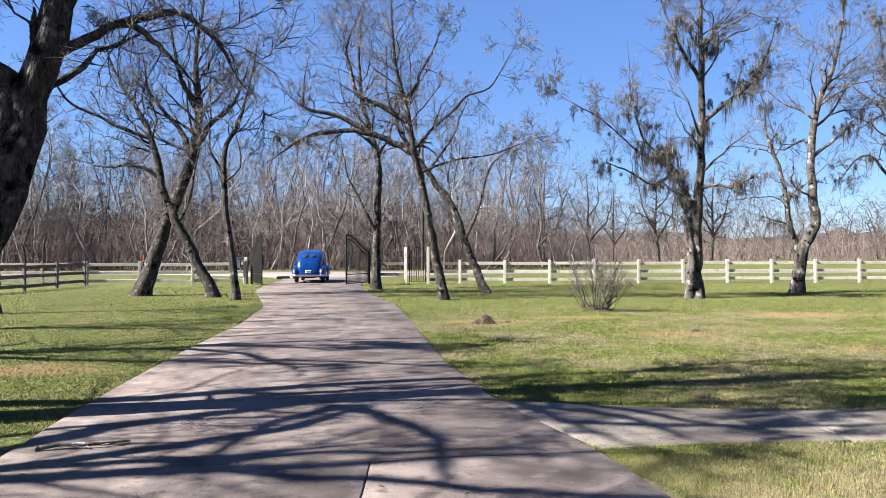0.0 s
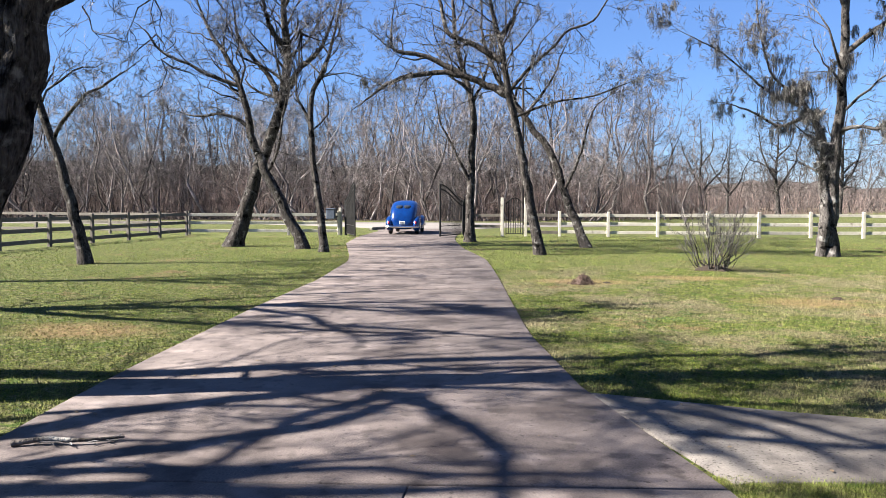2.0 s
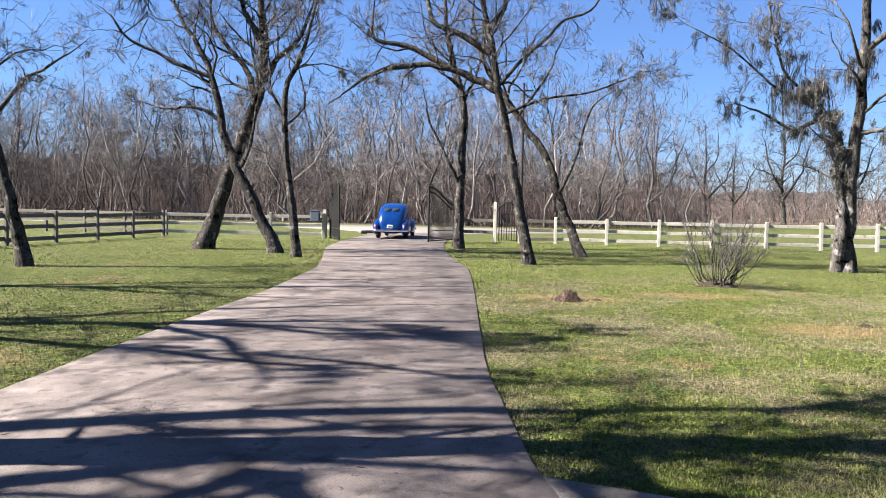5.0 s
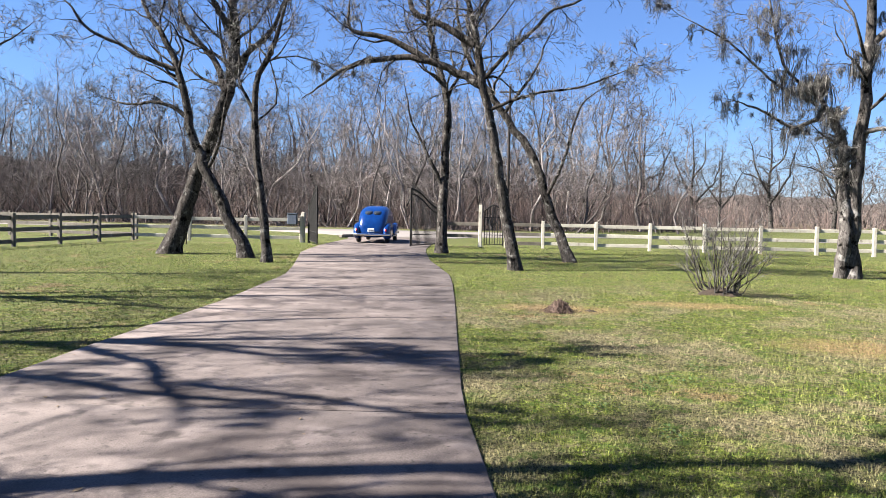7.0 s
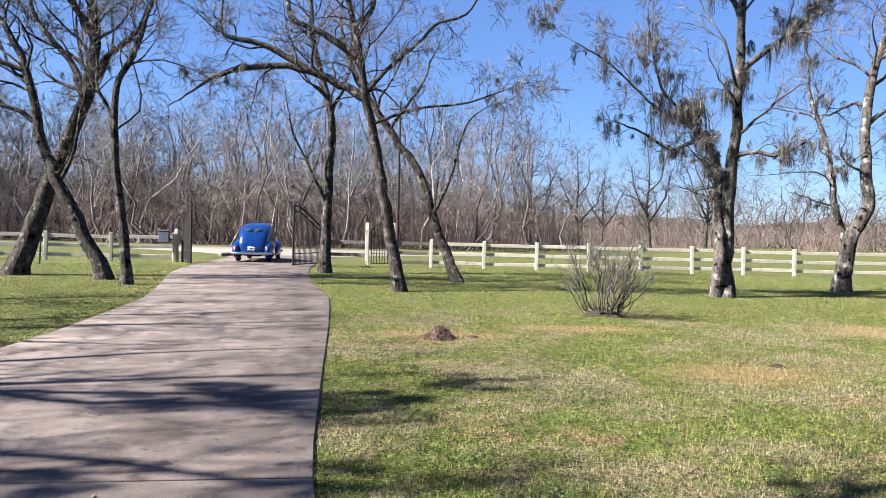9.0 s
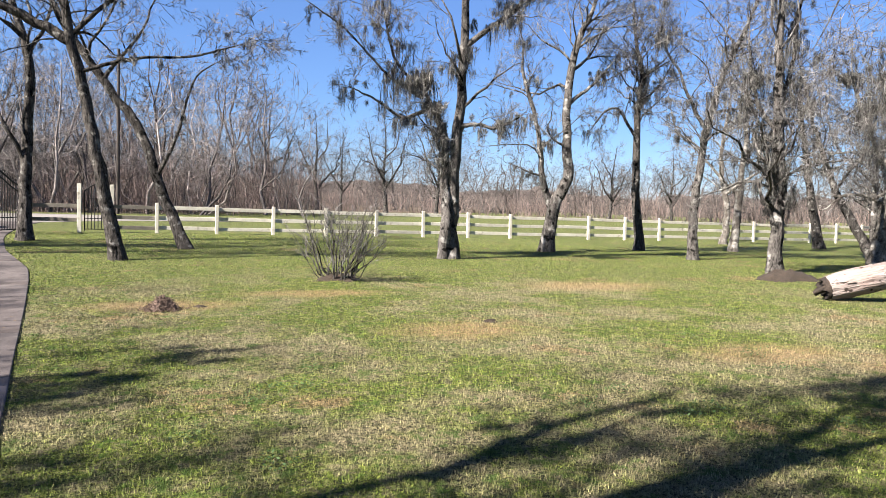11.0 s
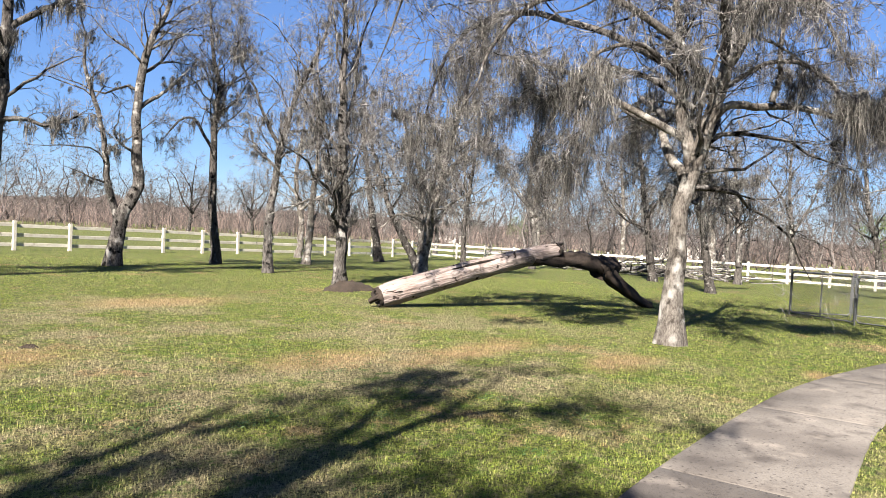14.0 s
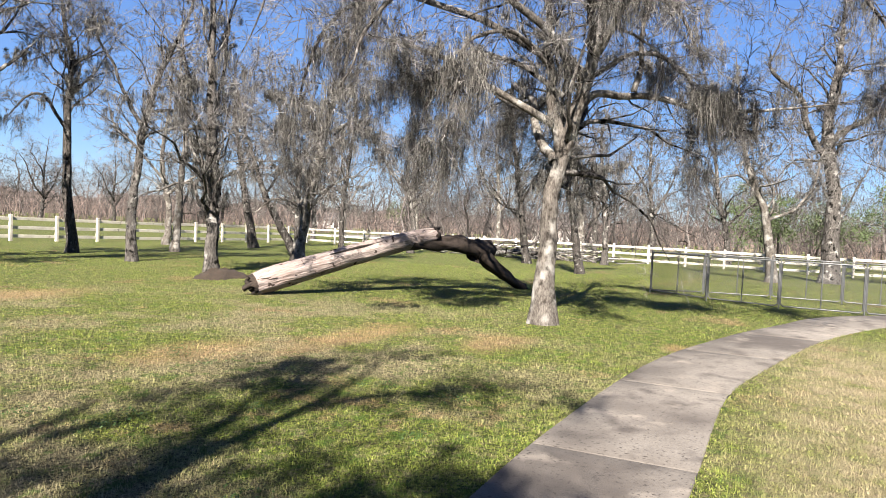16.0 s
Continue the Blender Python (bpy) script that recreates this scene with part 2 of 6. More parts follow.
ROTWOOD = material("rotten_wood", (0.0084, 0.0061, 0.0053), (0.0296, 0.0213, 0.016), 7, 0.95, 1.0, 40)
SOIL = material("dug_soil", (0.0123, 0.0087, 0.0059), (0.0347, 0.0246, 0.0178), 9, 1.0, 1.0, 50)
DEADTUFT = material("dead_tuft", (0.0289, 0.0182, 0.0144), (0.095, 0.0638, 0.0494), 14, 0.95, 0, 60)
DRYGRASS = material("dry_grass", (0.054, 0.0372, 0.0228), (0.1353, 0.1026, 0.0654), 8, 0.95, 0, 40)
CARBLUE = material("blue_car_paint", (0.0008, 0.0144, 0.0783), (0.0008, 0.0205, 0.1026), 1.5, 0.16, 0, 6, spec=0.6)
CHROME = material("chrome", (0.6, 0.6, 0.6), (0.75, 0.75, 0.75), 6, 0.12, 0, 30, metal=1.0)
RUBBER = material("tyre_rubber", (0.012, 0.012, 0.012), (0.035, 0.034, 0.032), 12, 0.8, 0.2, 70)
DARKGLASS = material("dark_window_glass", (0.012, 0.014, 0.016), (0.02, 0.022, 0.025), 3, 0.05, 0, 20, spec=0.7)
REDLENS = material("red_lens", (0.35, 0.01, 0.01), (0.5, 0.02, 0.015), 10, 0.2, 0, 60)
PLATEW = material("plate_white", (0.6, 0.62, 0.62), (0.75, 0.76, 0.76), 10, 0.5, 0, 60)
BOXGREY = material("dark_box_plastic", (0.03, 0.04, 0.06), (0.07, 0.085, 0.11), 8, 0.5, 0.1, 50)
POLEWOOD = material("dark_pole_wood", (0.0152, 0.0122, 0.0106), (0.0532, 0.0441, 0.038), 3, 0.95, 0.4, 30, stretch=(1, 1, 0.2))
WALLPALE = material("pale_siding", (0.2257, 0.2219, 0.2136), (0.2956, 0.2911, 0.2789), 1.0, 0.8, 0.1, 12)
ROOFGREY = material("grey_shingle", (0.0494, 0.0494, 0.0517), (0.095, 0.0904, 0.0904), 1.5, 0.9, 0.2, 12)
EVERGREEN = material("evergreen_leaves", (0.0213, 0.038, 0.0137), (0.0684, 0.0912, 0.0342), 2, 0.8, 0, 15)
WEED = material("green_weeds", (0.0152, 0.0372, 0.0068), (0.0441, 0.0828, 0.0175), 9, 0.7, 0, 40)
STAKERED = material("red_stake_paint", (0.228, 0.038, 0.0228), (0.342, 0.0684, 0.0456), 9, 0.7, 0, 40)


# ---- mesh helpers ----
def mesh_of(name, verts, quads, mat, smooth=False):
    verts, quads = np.asarray(verts, np.float32).reshape(-1, 3), np.asarray(quads, np.int32)
    n = quads.shape[1]
    me = bpy.data.meshes.new(name)
    me.vertices.add(len(verts))
    me.vertices.foreach_set("co", verts.ravel())
    me.loops.add(quads.size)
    me.loops.foreach_set("vertex_index", quads.ravel())
    me.polygons.add(len(quads))
    me.polygons.foreach_set("loop_start", np.arange(0, quads.size, n, dtype=np.int32))
    me.update(calc_edges=True)
    if smooth:
        me.shade_smooth()
    me.materials.append(mat)
    return me


def part(name, me, parent=None, label="", at=None):
    ob = new(name, me)
    if parent is not None:
        ob.parent = parent
    if at is not None:
        ob.matrix_basis = at
    return tagged(ob, label=label)


def thing(name, label, category, group="", kind="", at=None):
    ob = new(name)
    ob.empty_display_size = 0.1
    if at is not None:
        ob.matrix_basis = at
    return tagged(ob, label, category, group, kind)


def joined(*pieces):
    """Several (verts, quads) as one."""
    vs, qs, n = [], [], 0
    for v, q in pieces:
        v, q = np.asarray(v, float).reshape(-1, 3), np.asarray(q)
        if q.shape[1] == 4:
            q = np.concatenate([q[:, :3], q[:, [0, 2, 3]]])
        vs.append(v)
        qs.append(q + n)
        n += len(v)
    return np.concatenate(vs), np.concatenate(qs)


def tubes(P, R, sides=3, lumpy=0.0, rng=None):
    """Round tubes along N polylines of K points with radii; open at thin ends."""
    P, R = np.asarray(P, float), np.asarray(R, float)
    N, K = P.shape[:2]
    T = np.gradient(P, axis=1)
    T /= np.linalg.norm(T, axis=2, keepdims=True) + 1e-9
    mean = T.mean(1)
    ref = np.where((np.abs(mean[:, 2]) > 0.75)[:, None], [1.0, 0.13, 0.0], [0.0, 0.05, 1.0])[:, None, :]
    A = np.cross(T, ref)
    A /= np.linalg.norm(A, axis=2, keepdims=True) + 1e-9
    B = np.cross(T, A)
    ang = np.arange(sides) * 2 * np.pi / sides
    rad = np.repeat(R[:, :, None], sides, 2)
    if lumpy:
        rad = rad * (1 + lumpy * (0.8 * rng.normal(size=(N, 1, sides)) + 0.7 * rng.normal(size=rad.shape)))
    V = P[:, :, None, :] + rad[..., None] * (np.cos(ang)[None, None, :, None] * A[:, :, None, :] + np.sin(ang)[None, None, :, None] * B[:, :, None, :])
    base = (np.arange(N) * K * sides)[:, None, None] + (np.arange(K - 1) * sides)[None, :, None]
    j = np.arange(sides)[None, None, :]
    k = (j + 1) % sides
    Q = np.stack([base + j, base + k, base + sides + k, base + sides + j], -1).reshape(-1, 4)
    return V.reshape(-1, 3), Q


def spikes(P, R):
    """Thin twigs that run out to a point: three faces each, along N straight lines or over the last leg of bent ones."""
    P, R = np.asarray(P, float), np.asarray(R, float)
    N, K = P.shape[:2]
    T = unit(P[:, -1] - P[:, 0])
    ref = np.where((np.abs(T[:, 2]) > 0.75)[:, None], [1.0, 0.13, 0.0], [0.0, 0.05, 1.0])
    A = unit(np.cross(T, ref))
    B = np.cross(T, A)
    ang = np.arange(3) * 2 * np.pi / 3
    ring = np.cos(ang)[None, None, :, None] * A[:, None, None, :] + np.sin(ang)[None, None, :, None] * B[:, None, None, :]
    V = P[:, :-1, None, :] + R[:, :-1, None, None] * ring
    V = np.concatenate([V.reshape(N, -1, 3), P[:, -1:, :]], 1)
    n = V.shape[1]
    f = []
    for k in range(K - 2):
        for j in range(3):
            i = (j + 1) % 3
            f += [(3 * k + j, 3 * k + i, 3 * k + 3 + i), (3 * k + j, 3 * k + 3 + i, 3 * k + 3 + j)]
    f += [(n - 4 + j, n - 4 + (j + 1) % 3, n - 1) for j in range(3)]
    return V.reshape(-1, 3), ((np.arange(N) * n)[:, None, None] + np.array(f)[None]).reshape(-1, 3)


def ribbons(P, R, rng):
    """Hair-thin twigs and threads: one flat tapering strip along each of N polylines."""
    P, R = np.asarray(P, float), np.asarray(R, float)
    N, K = P.shape[:2]
    T = unit(P[:, -1] - P[:, 0])
    S = rng.normal(size=(N, 3))
    S = unit(S - (S * T).sum(1, keepdims=True) * T)
    V = np.stack([P[:, :-1] - S[:, None] * R[:, :-1, None], P[:, :-1] + S[:, None] * R[:, :-1, None]], 2)
    V = np.concatenate([V.reshape(N, -1, 3), P[:, -1:]], 1)
    f = []
    for k in range(K - 2):
        f += [(2 * k, 2 * k + 1, 2 * k + 3), (2 * k, 2 * k + 3, 2 * k + 2)]
    f.append((2 * K - 4, 2 * K - 3, 2 * K - 2))
    n = 2 * K - 1
    return V.reshape(-1, 3), ((np.arange(N) * n)[:, None, None] + np.array(f)[None]).reshape(-1, 3)


def smooth_line(points, K):
    """K points on a Catmull-Rom curve through the given ones."""
    p = np.asarray(points, float)
    p = np.vstack([2 * p[0] - p[1], p, 2 * p[-1] - p[-2]])
    u = np.linspace(0, len(p) - 3 - 1e-6, K)
    i = u.astype(int)
    f = (u - i)[:, None]
    a, b, c, d = p[i], p[i + 1], p[i + 2], p[i + 3]
    return 0.5 * (2 * b + (c - a) * f + (2 * a - 5 * b + 4 * c - d) * f ** 2 + (3 * b - a - 3 * c + d) * f ** 3)


def unit(v):
    return v / (np.linalg.norm(v, axis=-1, keepdims=True) + 1e-9)


def spawn(P, R, n, u0, u1, length, spread, up, rng, K=4, thin=0.5, wob=0.18, tip=0.35, rmin=0.003, bend=0.0):
    """n side branches on each of the polylines P. length: (factor of the parent's length, least, most) in metres."""
    N, KP = P.shape[:2]
    idx = np.repeat(np.arange(N), n)
    M = len(idx)
    u = (u0 + (u1 - u0) * rng.uniform(0, 1, M) ** 0.75) * (KP - 1.001)
    i = u.astype(int)
    f = (u - i)[:, None]
    pos = P[idx, i] * (1 - f) + P[idx, i + 1] * f
    tan = unit(P[idx, i + 1] - P[idx, i])
    rad = R[idx, i] * (1 - f[:, 0]) + R[idx, i + 1] * f[:, 0]
    v = rng.normal(size=(M, 3))
    perp = unit(v - (v * tan).sum(1, keepdims=True) * tan)
    s = rng.normal(spread, 0.22, M)[:, None]
    d = unit(tan * np.cos(s) + perp * np.sin(s) + np.array([0, 0, up]))
    plen = np.linalg.norm(np.diff(P, axis=1), axis=2).sum(1)[idx]
    L = np.clip(plen * length[0], length[1], length[2]) * (1.15 - 0.6 * u / KP) * rng.uniform(0.55, 1.25, M)
    out = [pos]
    for _ in range(K - 1):
        pos = pos + d * (L / (K - 1))[:, None]
        out.append(pos)
        d = unit(d + wob * rng.normal(size=(M, 3)) + np.array([0, 0, bend]))
    r0 = np.maximum(rad * thin * rng.uniform(0.7, 1.1, M), rmin)
    rr = r0[:, None] * np.linspace(1, tip, K)[None, :]
    return np.stack(out, 1), np.maximum(rr, rmin * 0.6)


def hanging_moss(lines, rng, count, longest=1.1, strands=28, hair=1.0, short=2.1):
    """Ragged grey tufts that hang from points of the given branches: wandering threads that taper to a beard, and short fuzz round them."""
    at = lines[rng.integers(0, len(lines), max(6, count // 4))][rng.integers(0, max(6, count // 4), count)]
    at = at + rng.normal(size=(count, 3)) * np.array([0.20, 0.20, 0.07])
    size = 0.12 + rng.uniform(0, 1.0, count) ** short * longest
    along = unit(rng.normal(size=(count, 3)) * np.array([1, 1, 0.3]))
    wide = 0.04 + 0.10 * size * rng.uniform(0.6, 1.5, count)
    lean = rng.normal(size=(count, 3)) * np.array([0.07, 0.07, 0]) + np.array([0, 0, -1.0])
    c = np.repeat(np.arange(count), strands)
    M = len(c)
    s = rng.uniform(-1, 1, (M, 1))
    top = at[c] + along[c] * s * wide[c, None] + rng.normal(size=(M, 3)) * 0.025
    L = (size[c, None] * (1 - 0.65 * np.abs(s) ** 1.4)) * rng.uniform(0.3, 1.05, (M, 1))
    pts = [top]
    for f in (0.35, 0.7, 1.0):
        pts.append(top + lean[c] * L * f - along[c] * s * wide[c, None] * 0.45 * f + rng.normal(size=(M, 3)) * 0.045)
    R = hair * rng.uniform(0.003, 0.008, M)[:, None] * np.array([1.0, 1.0, 0.8, 0.5])
    threads = ribbons(np.stack(pts, 1), R, rng)
    c = np.repeat(np.arange(count), 2 * strands)
    M = len(c)
    f = rng.uniform(0, 1, (M, 1)) ** 1.2
    root = at[c] + lean[c] * f * size[c, None] * 0.9 + (along[c] * rng.uniform(-1, 1, (M, 1)) + rng.normal(size=(M, 3)) * 0.45) * wide[c, None] * (1 - 0.6 * f)
    end = root + unit(rng.normal(size=(M, 3)) + np.array([0, 0, -0.9])) * rng.uniform(0.03, 0.10, (M, 1))
    fuzz = ribbons(np.stack([root, end], 1), np.repeat(hair * rng.uniform(0.004, 0.009, M)[:, None], 2, 1), rng)
    return joined(threads, fuzz)


TREES = [0]


def tree(label, guides, moss=0, bark=BARK, twig=TWIG, density=1.0, clear=0.4, name="tree", category="bare tree", spread=0.95, fine=3, moss_long=1.1, knots=0.05, flare=0.36, droop=0.0, bushy=(), hair=1.25, rise=0.22, wood=None, twigs=1.0):
    """A bare tree: guides are (base radius, end radius, bend points), the trunk first; smaller wood grows from them; bushy names limbs thick with moss."""
    TREES[0] += 1
    rng = np.random.default_rng(100 + TREES[0])
    base = Vector(guides[0][2][0])
    root = thing(name, label, category, "yard trees")
    root.location = base
    inv = Matrix.Translation(-base)
    lines, rads = [], []
    barks = [g[3] if len(g) > 3 else bark for g in guides]
    for g, (r0, r1, pts) in enumerate([g[:3] for g in guides]):
        K = 26
        p = smooth_line(pts, K)
        p[1:-1] += rng.normal(size=(K - 2, 3)) * min(0.02, r0 * 0.1)
        if g:                                   # crooked limbs
            bends = np.cumsum(rng.normal(size=(9, 3)), 0) * np.array([1, 1, 0.8]) * 0.016 * np.linalg.norm(p[-1] - p[0])
            bends -= np.linspace(0, 1, 9)[:, None] * bends[-1]
            bends[0] = 0
            p += smooth_line(bends, K) * np.minimum(1, np.linspace(0, 4, K))[:, None]
        r = r0 + (r1 - r0) * np.linspace(0, 1, K) ** 0.75
        r = r * np.interp(np.linspace(0, 1, K), [0, 0.7, 1], [1, 1, 0.3])
        if g == 0:
            p[0, 2] = -0.12
            r = r * (1 + flare * np.exp(-np.maximum(p[:, 2], 0) / (0.1 + 0.33 * flare)))
        lines.append(p)
        rads.append(r)
    P0, R0 = np.stack(lines), np.stack(rads)

    def add(part_name, vq, mat, smooth=True):
        v, q = vq
        return part(part_name, mesh_of(part_name, v - np.array(base), q, mat, smooth), root)

    add("trunk", tubes(P0[:1], R0[:1], 22, knots, rng), barks[0])
    for k in range(1, len(P0)):
        add("limb", tubes(P0[k:k + 1], R0[k:k + 1], 9, knots, rng), barks[k])
    lens = np.linalg.norm(np.diff(P0, axis=1), axis=2).sum(1)
    a = [spawn(P0[k:k + 1], R0[k:k + 1], max(5 if lens[k] > 0.9 else 1, int(lens[k] * 2.2 * density)), clear if k == 0 else 0.18, 1.0, (0.36, 1.0, 4.0), spread, rise, rng, K=8, thin=0.42, wob=0.30, bend=0.03 - droop, tip=0.16) for k in range(len(P0))]
    P1, R1 = np.concatenate([x[0] for x in a]), np.concatenate([x[1] for x in a])
    n2 = 7
    P2, R2 = spawn(P1, R1, n2, 0.12, 1.0, (0.50, 0.5, 2.2), 0.75, 0.10, rng, K=4, thin=0.5, wob=0.34, bend=0.02 - droop * 1.5, rmin=0.008, tip=0.4)
    P3, R3 = spawn(P2, R2, 5, 0.10, 1.0, (0.55, 0.35, 1.2), 0.7, 0.06, rng, K=4, thin=0.6, wob=0.34, bend=-droop, rmin=0.0062 * twigs)
    for k in range(len(P1)):
        s = slice(k * n2, k * n2 + n2)
        add("bough", joined(tubes(P1[k:k + 1], R1[k:k + 1], 4), spikes(P2[s], R2[s])), wood or bark)
    small = ribbons(P3, R3, rng)
    if fine:
        small = joined(small, ribbons(*spawn(P3, R3, 2 * fine, 0.1, 1.0, (0.5, 0.14, 0.5), 0.65, 0.04, rng, K=2, thin=0.75, rmin=0.0048 * twigs), rng))
    tagged(add("twig_mass", small, twig, False), kind="stuff")
    if moss:
        tagged(add("hanging_moss", hanging_moss(np.concatenate([P0[1:, 3:17].reshape(-1, 3), P0[0, 14:20], P1[:, :3].reshape(-1, 3), P1[:, :4].reshape(-1, 3)]), rng, max(6, int(moss * 0.6)), moss_long, 18, hair), MOSS, False), kind="stuff")
    if bushy:
        along = np.concatenate([P0[k, 12:] for k in bushy])
        tagged(add("moss_curtain", hanging_moss(along + rng.normal(size=along.shape) * np.array([0.28, 0.28, 0.15]), rng, 38 * len(bushy), 1.3, 30, hair, 1.3), MOSS, False), kind="stuff")
    return root


# ---- ground, drive, walk and road ----
def drive_left(y):
    return float(np.interp(y, [-12, 0, 5.4, 6.8, 8.3, 12, 16, 20.8, 23.2, 26, 29.4, 34, 36.5, 42, 46, 50, 54], [-3.0, -3.1, -3.45, -3.7, -3.9, -4.3, -4.6, -5.3, -5.95, -6.8, -7.85, -8.7, -9.0, -9.5, -10.6, -14, -22]))


def drive_right(y):
    return float(np.interp(y, [-12, 0, 4.6, 5.6, 7.8, 10.4, 13.9, 17, 20, 22, 24, 27, 31.6, 34, 36.5, 42, 46, 50, 54], [3.0, 2.3, 1.5, 1.28, 0.55, 0.02, -0.42, -0.8, -1.2, -1.5, -2.0, -2.75, -3.6, -3.95, -4.2, -4.6, -4.5, -2, 6]))


def eased(xs, ys):
    c = smooth_line([(x, y, 0) for x, y in zip(xs, ys)], 120)
    return c[:, 0], c[:, 1]


WALK_X = np.array([0.2, 3.0, 6.3, 9.2, 11.5, 14.6, 17.2, 19.5, 21.6, 23.5, 25.5])
FAR_X, FAR_Y = eased(WALK_X, [7.75, 7.2, 7.2, 7.1, 6.85, 6.15, 5.35, 4.6, 3.2, 1.4, -1.2])
NEAR_X, NEAR_Y = eased(WALK_X, [5.75, 6.0, 6.0, 5.95, 5.55, 4.85, 4.0, 2.9, 1.3, -0.5, -3.0])


def on_paving(x, y, grow=0.0):
    dl = np.interp(y, [-12, 0, 5.4, 6.8, 8.3, 12, 16, 20.8, 23.2, 26, 29.4, 34, 36.5], [-3.0, -3.1, -3.45, -3.7, -3.9, -4.3, -4.6, -5.3, -5.95, -6.8, -7.85, -8.7, -9.0])
    dr = np.interp(y, [-12, 0, 4.6, 5.6, 7.8, 10.4, 13.9, 17, 20, 22, 24, 27, 31.6, 34, 36.5], [3.0, 2.3, 1.5, 1.28, 0.55, 0.02, -0.42, -0.8, -1.2, -1.5, -2.0, -2.75, -3.6, -3.95, -4.2])
    drive = (x > dl - grow) & (x < dr + grow)
    walk_strip = (x > 0) & (x < 25) & (y < np.interp(x, FAR_X, FAR_Y) + grow) & (y > np.interp(x, NEAR_X, NEAR_Y) - grow)
    return drive | walk_strip


gx = np.concatenate([[-2500, -900, -400, -200, -120], np.linspace(-80, 80, 130), [120, 200, 400, 900, 2500]])
gy = np.concatenate([[-2500, -900, -400, -150, -60], np.linspace(-20, 90, 100), [120, 170, 260, 500, 1000, 2500]])
X, Y = np.meshgrid(gx, gy)
Z = np.array([[-0.012 + 0.010 * noise.noise((x * 0.35, y * 0.35, 0)) for x in gx] for y in gy])
Z = np.where(on_paving(X, Y, 1.3), -0.014, Z)
ii = (np.arange(len(gy) - 1)[:, None] * len(gx) + np.arange(len(gx) - 1)[None, :]).ravel()
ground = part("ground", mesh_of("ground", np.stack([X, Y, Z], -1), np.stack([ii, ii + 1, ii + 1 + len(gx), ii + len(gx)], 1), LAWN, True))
tagged(ground, "patchy green and straw winter lawn running out to pasture", "lawn", kind="structure")


def slab(left, right, thick=0.14, top=0.012, edge=0.012):
    """A concrete slab between two polylines of equal length, with a small chamfer round its top."""
    l, r = np.asarray(left, float), np.asarray(right, float)
    n = len(l)
    mid = (l.mean(0) + r.mean(0)) / 2
    ringxy = np.vstack([l, r[::-1]])
    inward = unit(mid[None] - ringxy) * edge
    low = np.c_[ringxy, np.full(2 * n, top - thick)]
    high = np.c_[ringxy, np.full(2 * n, top - edge * 0.6)]
    inner = np.c_[ringxy + inward, np.full(2 * n, top)]
    V = np.vstack([low, high, inner])
    m = 2 * n
    q = []
    for k in range(m):
        j = (k + 1) % m
        q += [(k, j, m + j, m + k), (m + k, m + j, 2 * m + j, 2 * m + k)]
    for k in range(n - 1):
        q.append((2 * m + k, 2 * m + k + 1, 2 * m + m - 2 - k, 2 * m + m - 1 - k))
    return V, q


driveway = thing("driveway", "sunlit pinkish-grey concrete driveway with joints and leaf stains", "driveway", kind="structure")
joints = [-12.0, -3.8, 0.8, 5.42, 10.0, 14.6, 19.2, 23.8, 28.4, 33.0, 37.6, 42.2, 46.4]
SLANT = 0.11
for a, b in zip(joints[:-1], joints[1:]):
    ys = np.linspace(a + 0.008, b - 0.008, 7)

    def edge_at(y, side):
        x = side(y)
        for _ in range(3):
            x = side(y + SLANT * (x + 1.0))
        return (x, y + SLANT * (x + 1.0))
    lft, rgt = [edge_at(y, drive_left) for y in ys], [edge_at(y, drive_right) for y in ys]
    if a < 5:
        cut = [(-0.56 + 0.02 * (k % 2), y + SLANT * 0.44) for k, y in enumerate(ys)]
        part("slab", mesh_of("slab", *slab(lft, [(x - 0.004, y) for x, y in cut]), CONCRETE), driveway)
        part("slab", mesh_of("slab", *slab([(x + 0.004, y) for x, y in cut], rgt), CONCRETE), driveway)
    else:
        part("slab", mesh_of("slab", *slab(lft, rgt), CONCRETE), driveway)

sidewalk = thing("sidewalk", "narrow curving grey concrete garden walk with stained panels", "path", kind="structure")
xs = [0.55, 3.4, 6.3, 9.2, 12.1, 14.9, 17.6, 20.1, 22.4, 24.6]
for a, b in zip(xs[:-1], xs[1:]):
    k = np.linspace(a + 0.008, b - 0.008, 12)
    far = [(x, np.interp(x, FAR_X, FAR_Y)) for x in k]
    near = [(x + 0.75 * math.exp(-(x - 0.55) / 1.3), np.interp(x, NEAR_X, NEAR_Y)) for x in k]
    part("slab", mesh_of("slab", *slab(far, near, top=0.008), SIDEWALK), sidewalk)

rx = np.linspace(-160, 260, 43)
road = part("road", mesh_of("road", *slab([(x, 61.5 + 0.02 * x + 0.5 * math.sin(x / 30)) for x in rx], [(x, 54.5 + 0.02 * x + 0.5 * math.sin(x / 30)) for x in rx], top=0.0, thick=0.1), ROAD))
tagged(road, "pale worn country road past the gate", "road", kind="structure")
apron = part("driveway_apron", mesh_of("driveway_apron", *slab([(drive_left(y), y) for y in (46.5, 49, 51.5, 54, 56)], [(drive_right(y), y) for y in (46.5, 49, 51.5, 54, 56)], top=0.006, thick=0.1), ROAD))
tagged(apron, "flared pale concrete drive mouth meeting the road", "driveway", kind="structure")


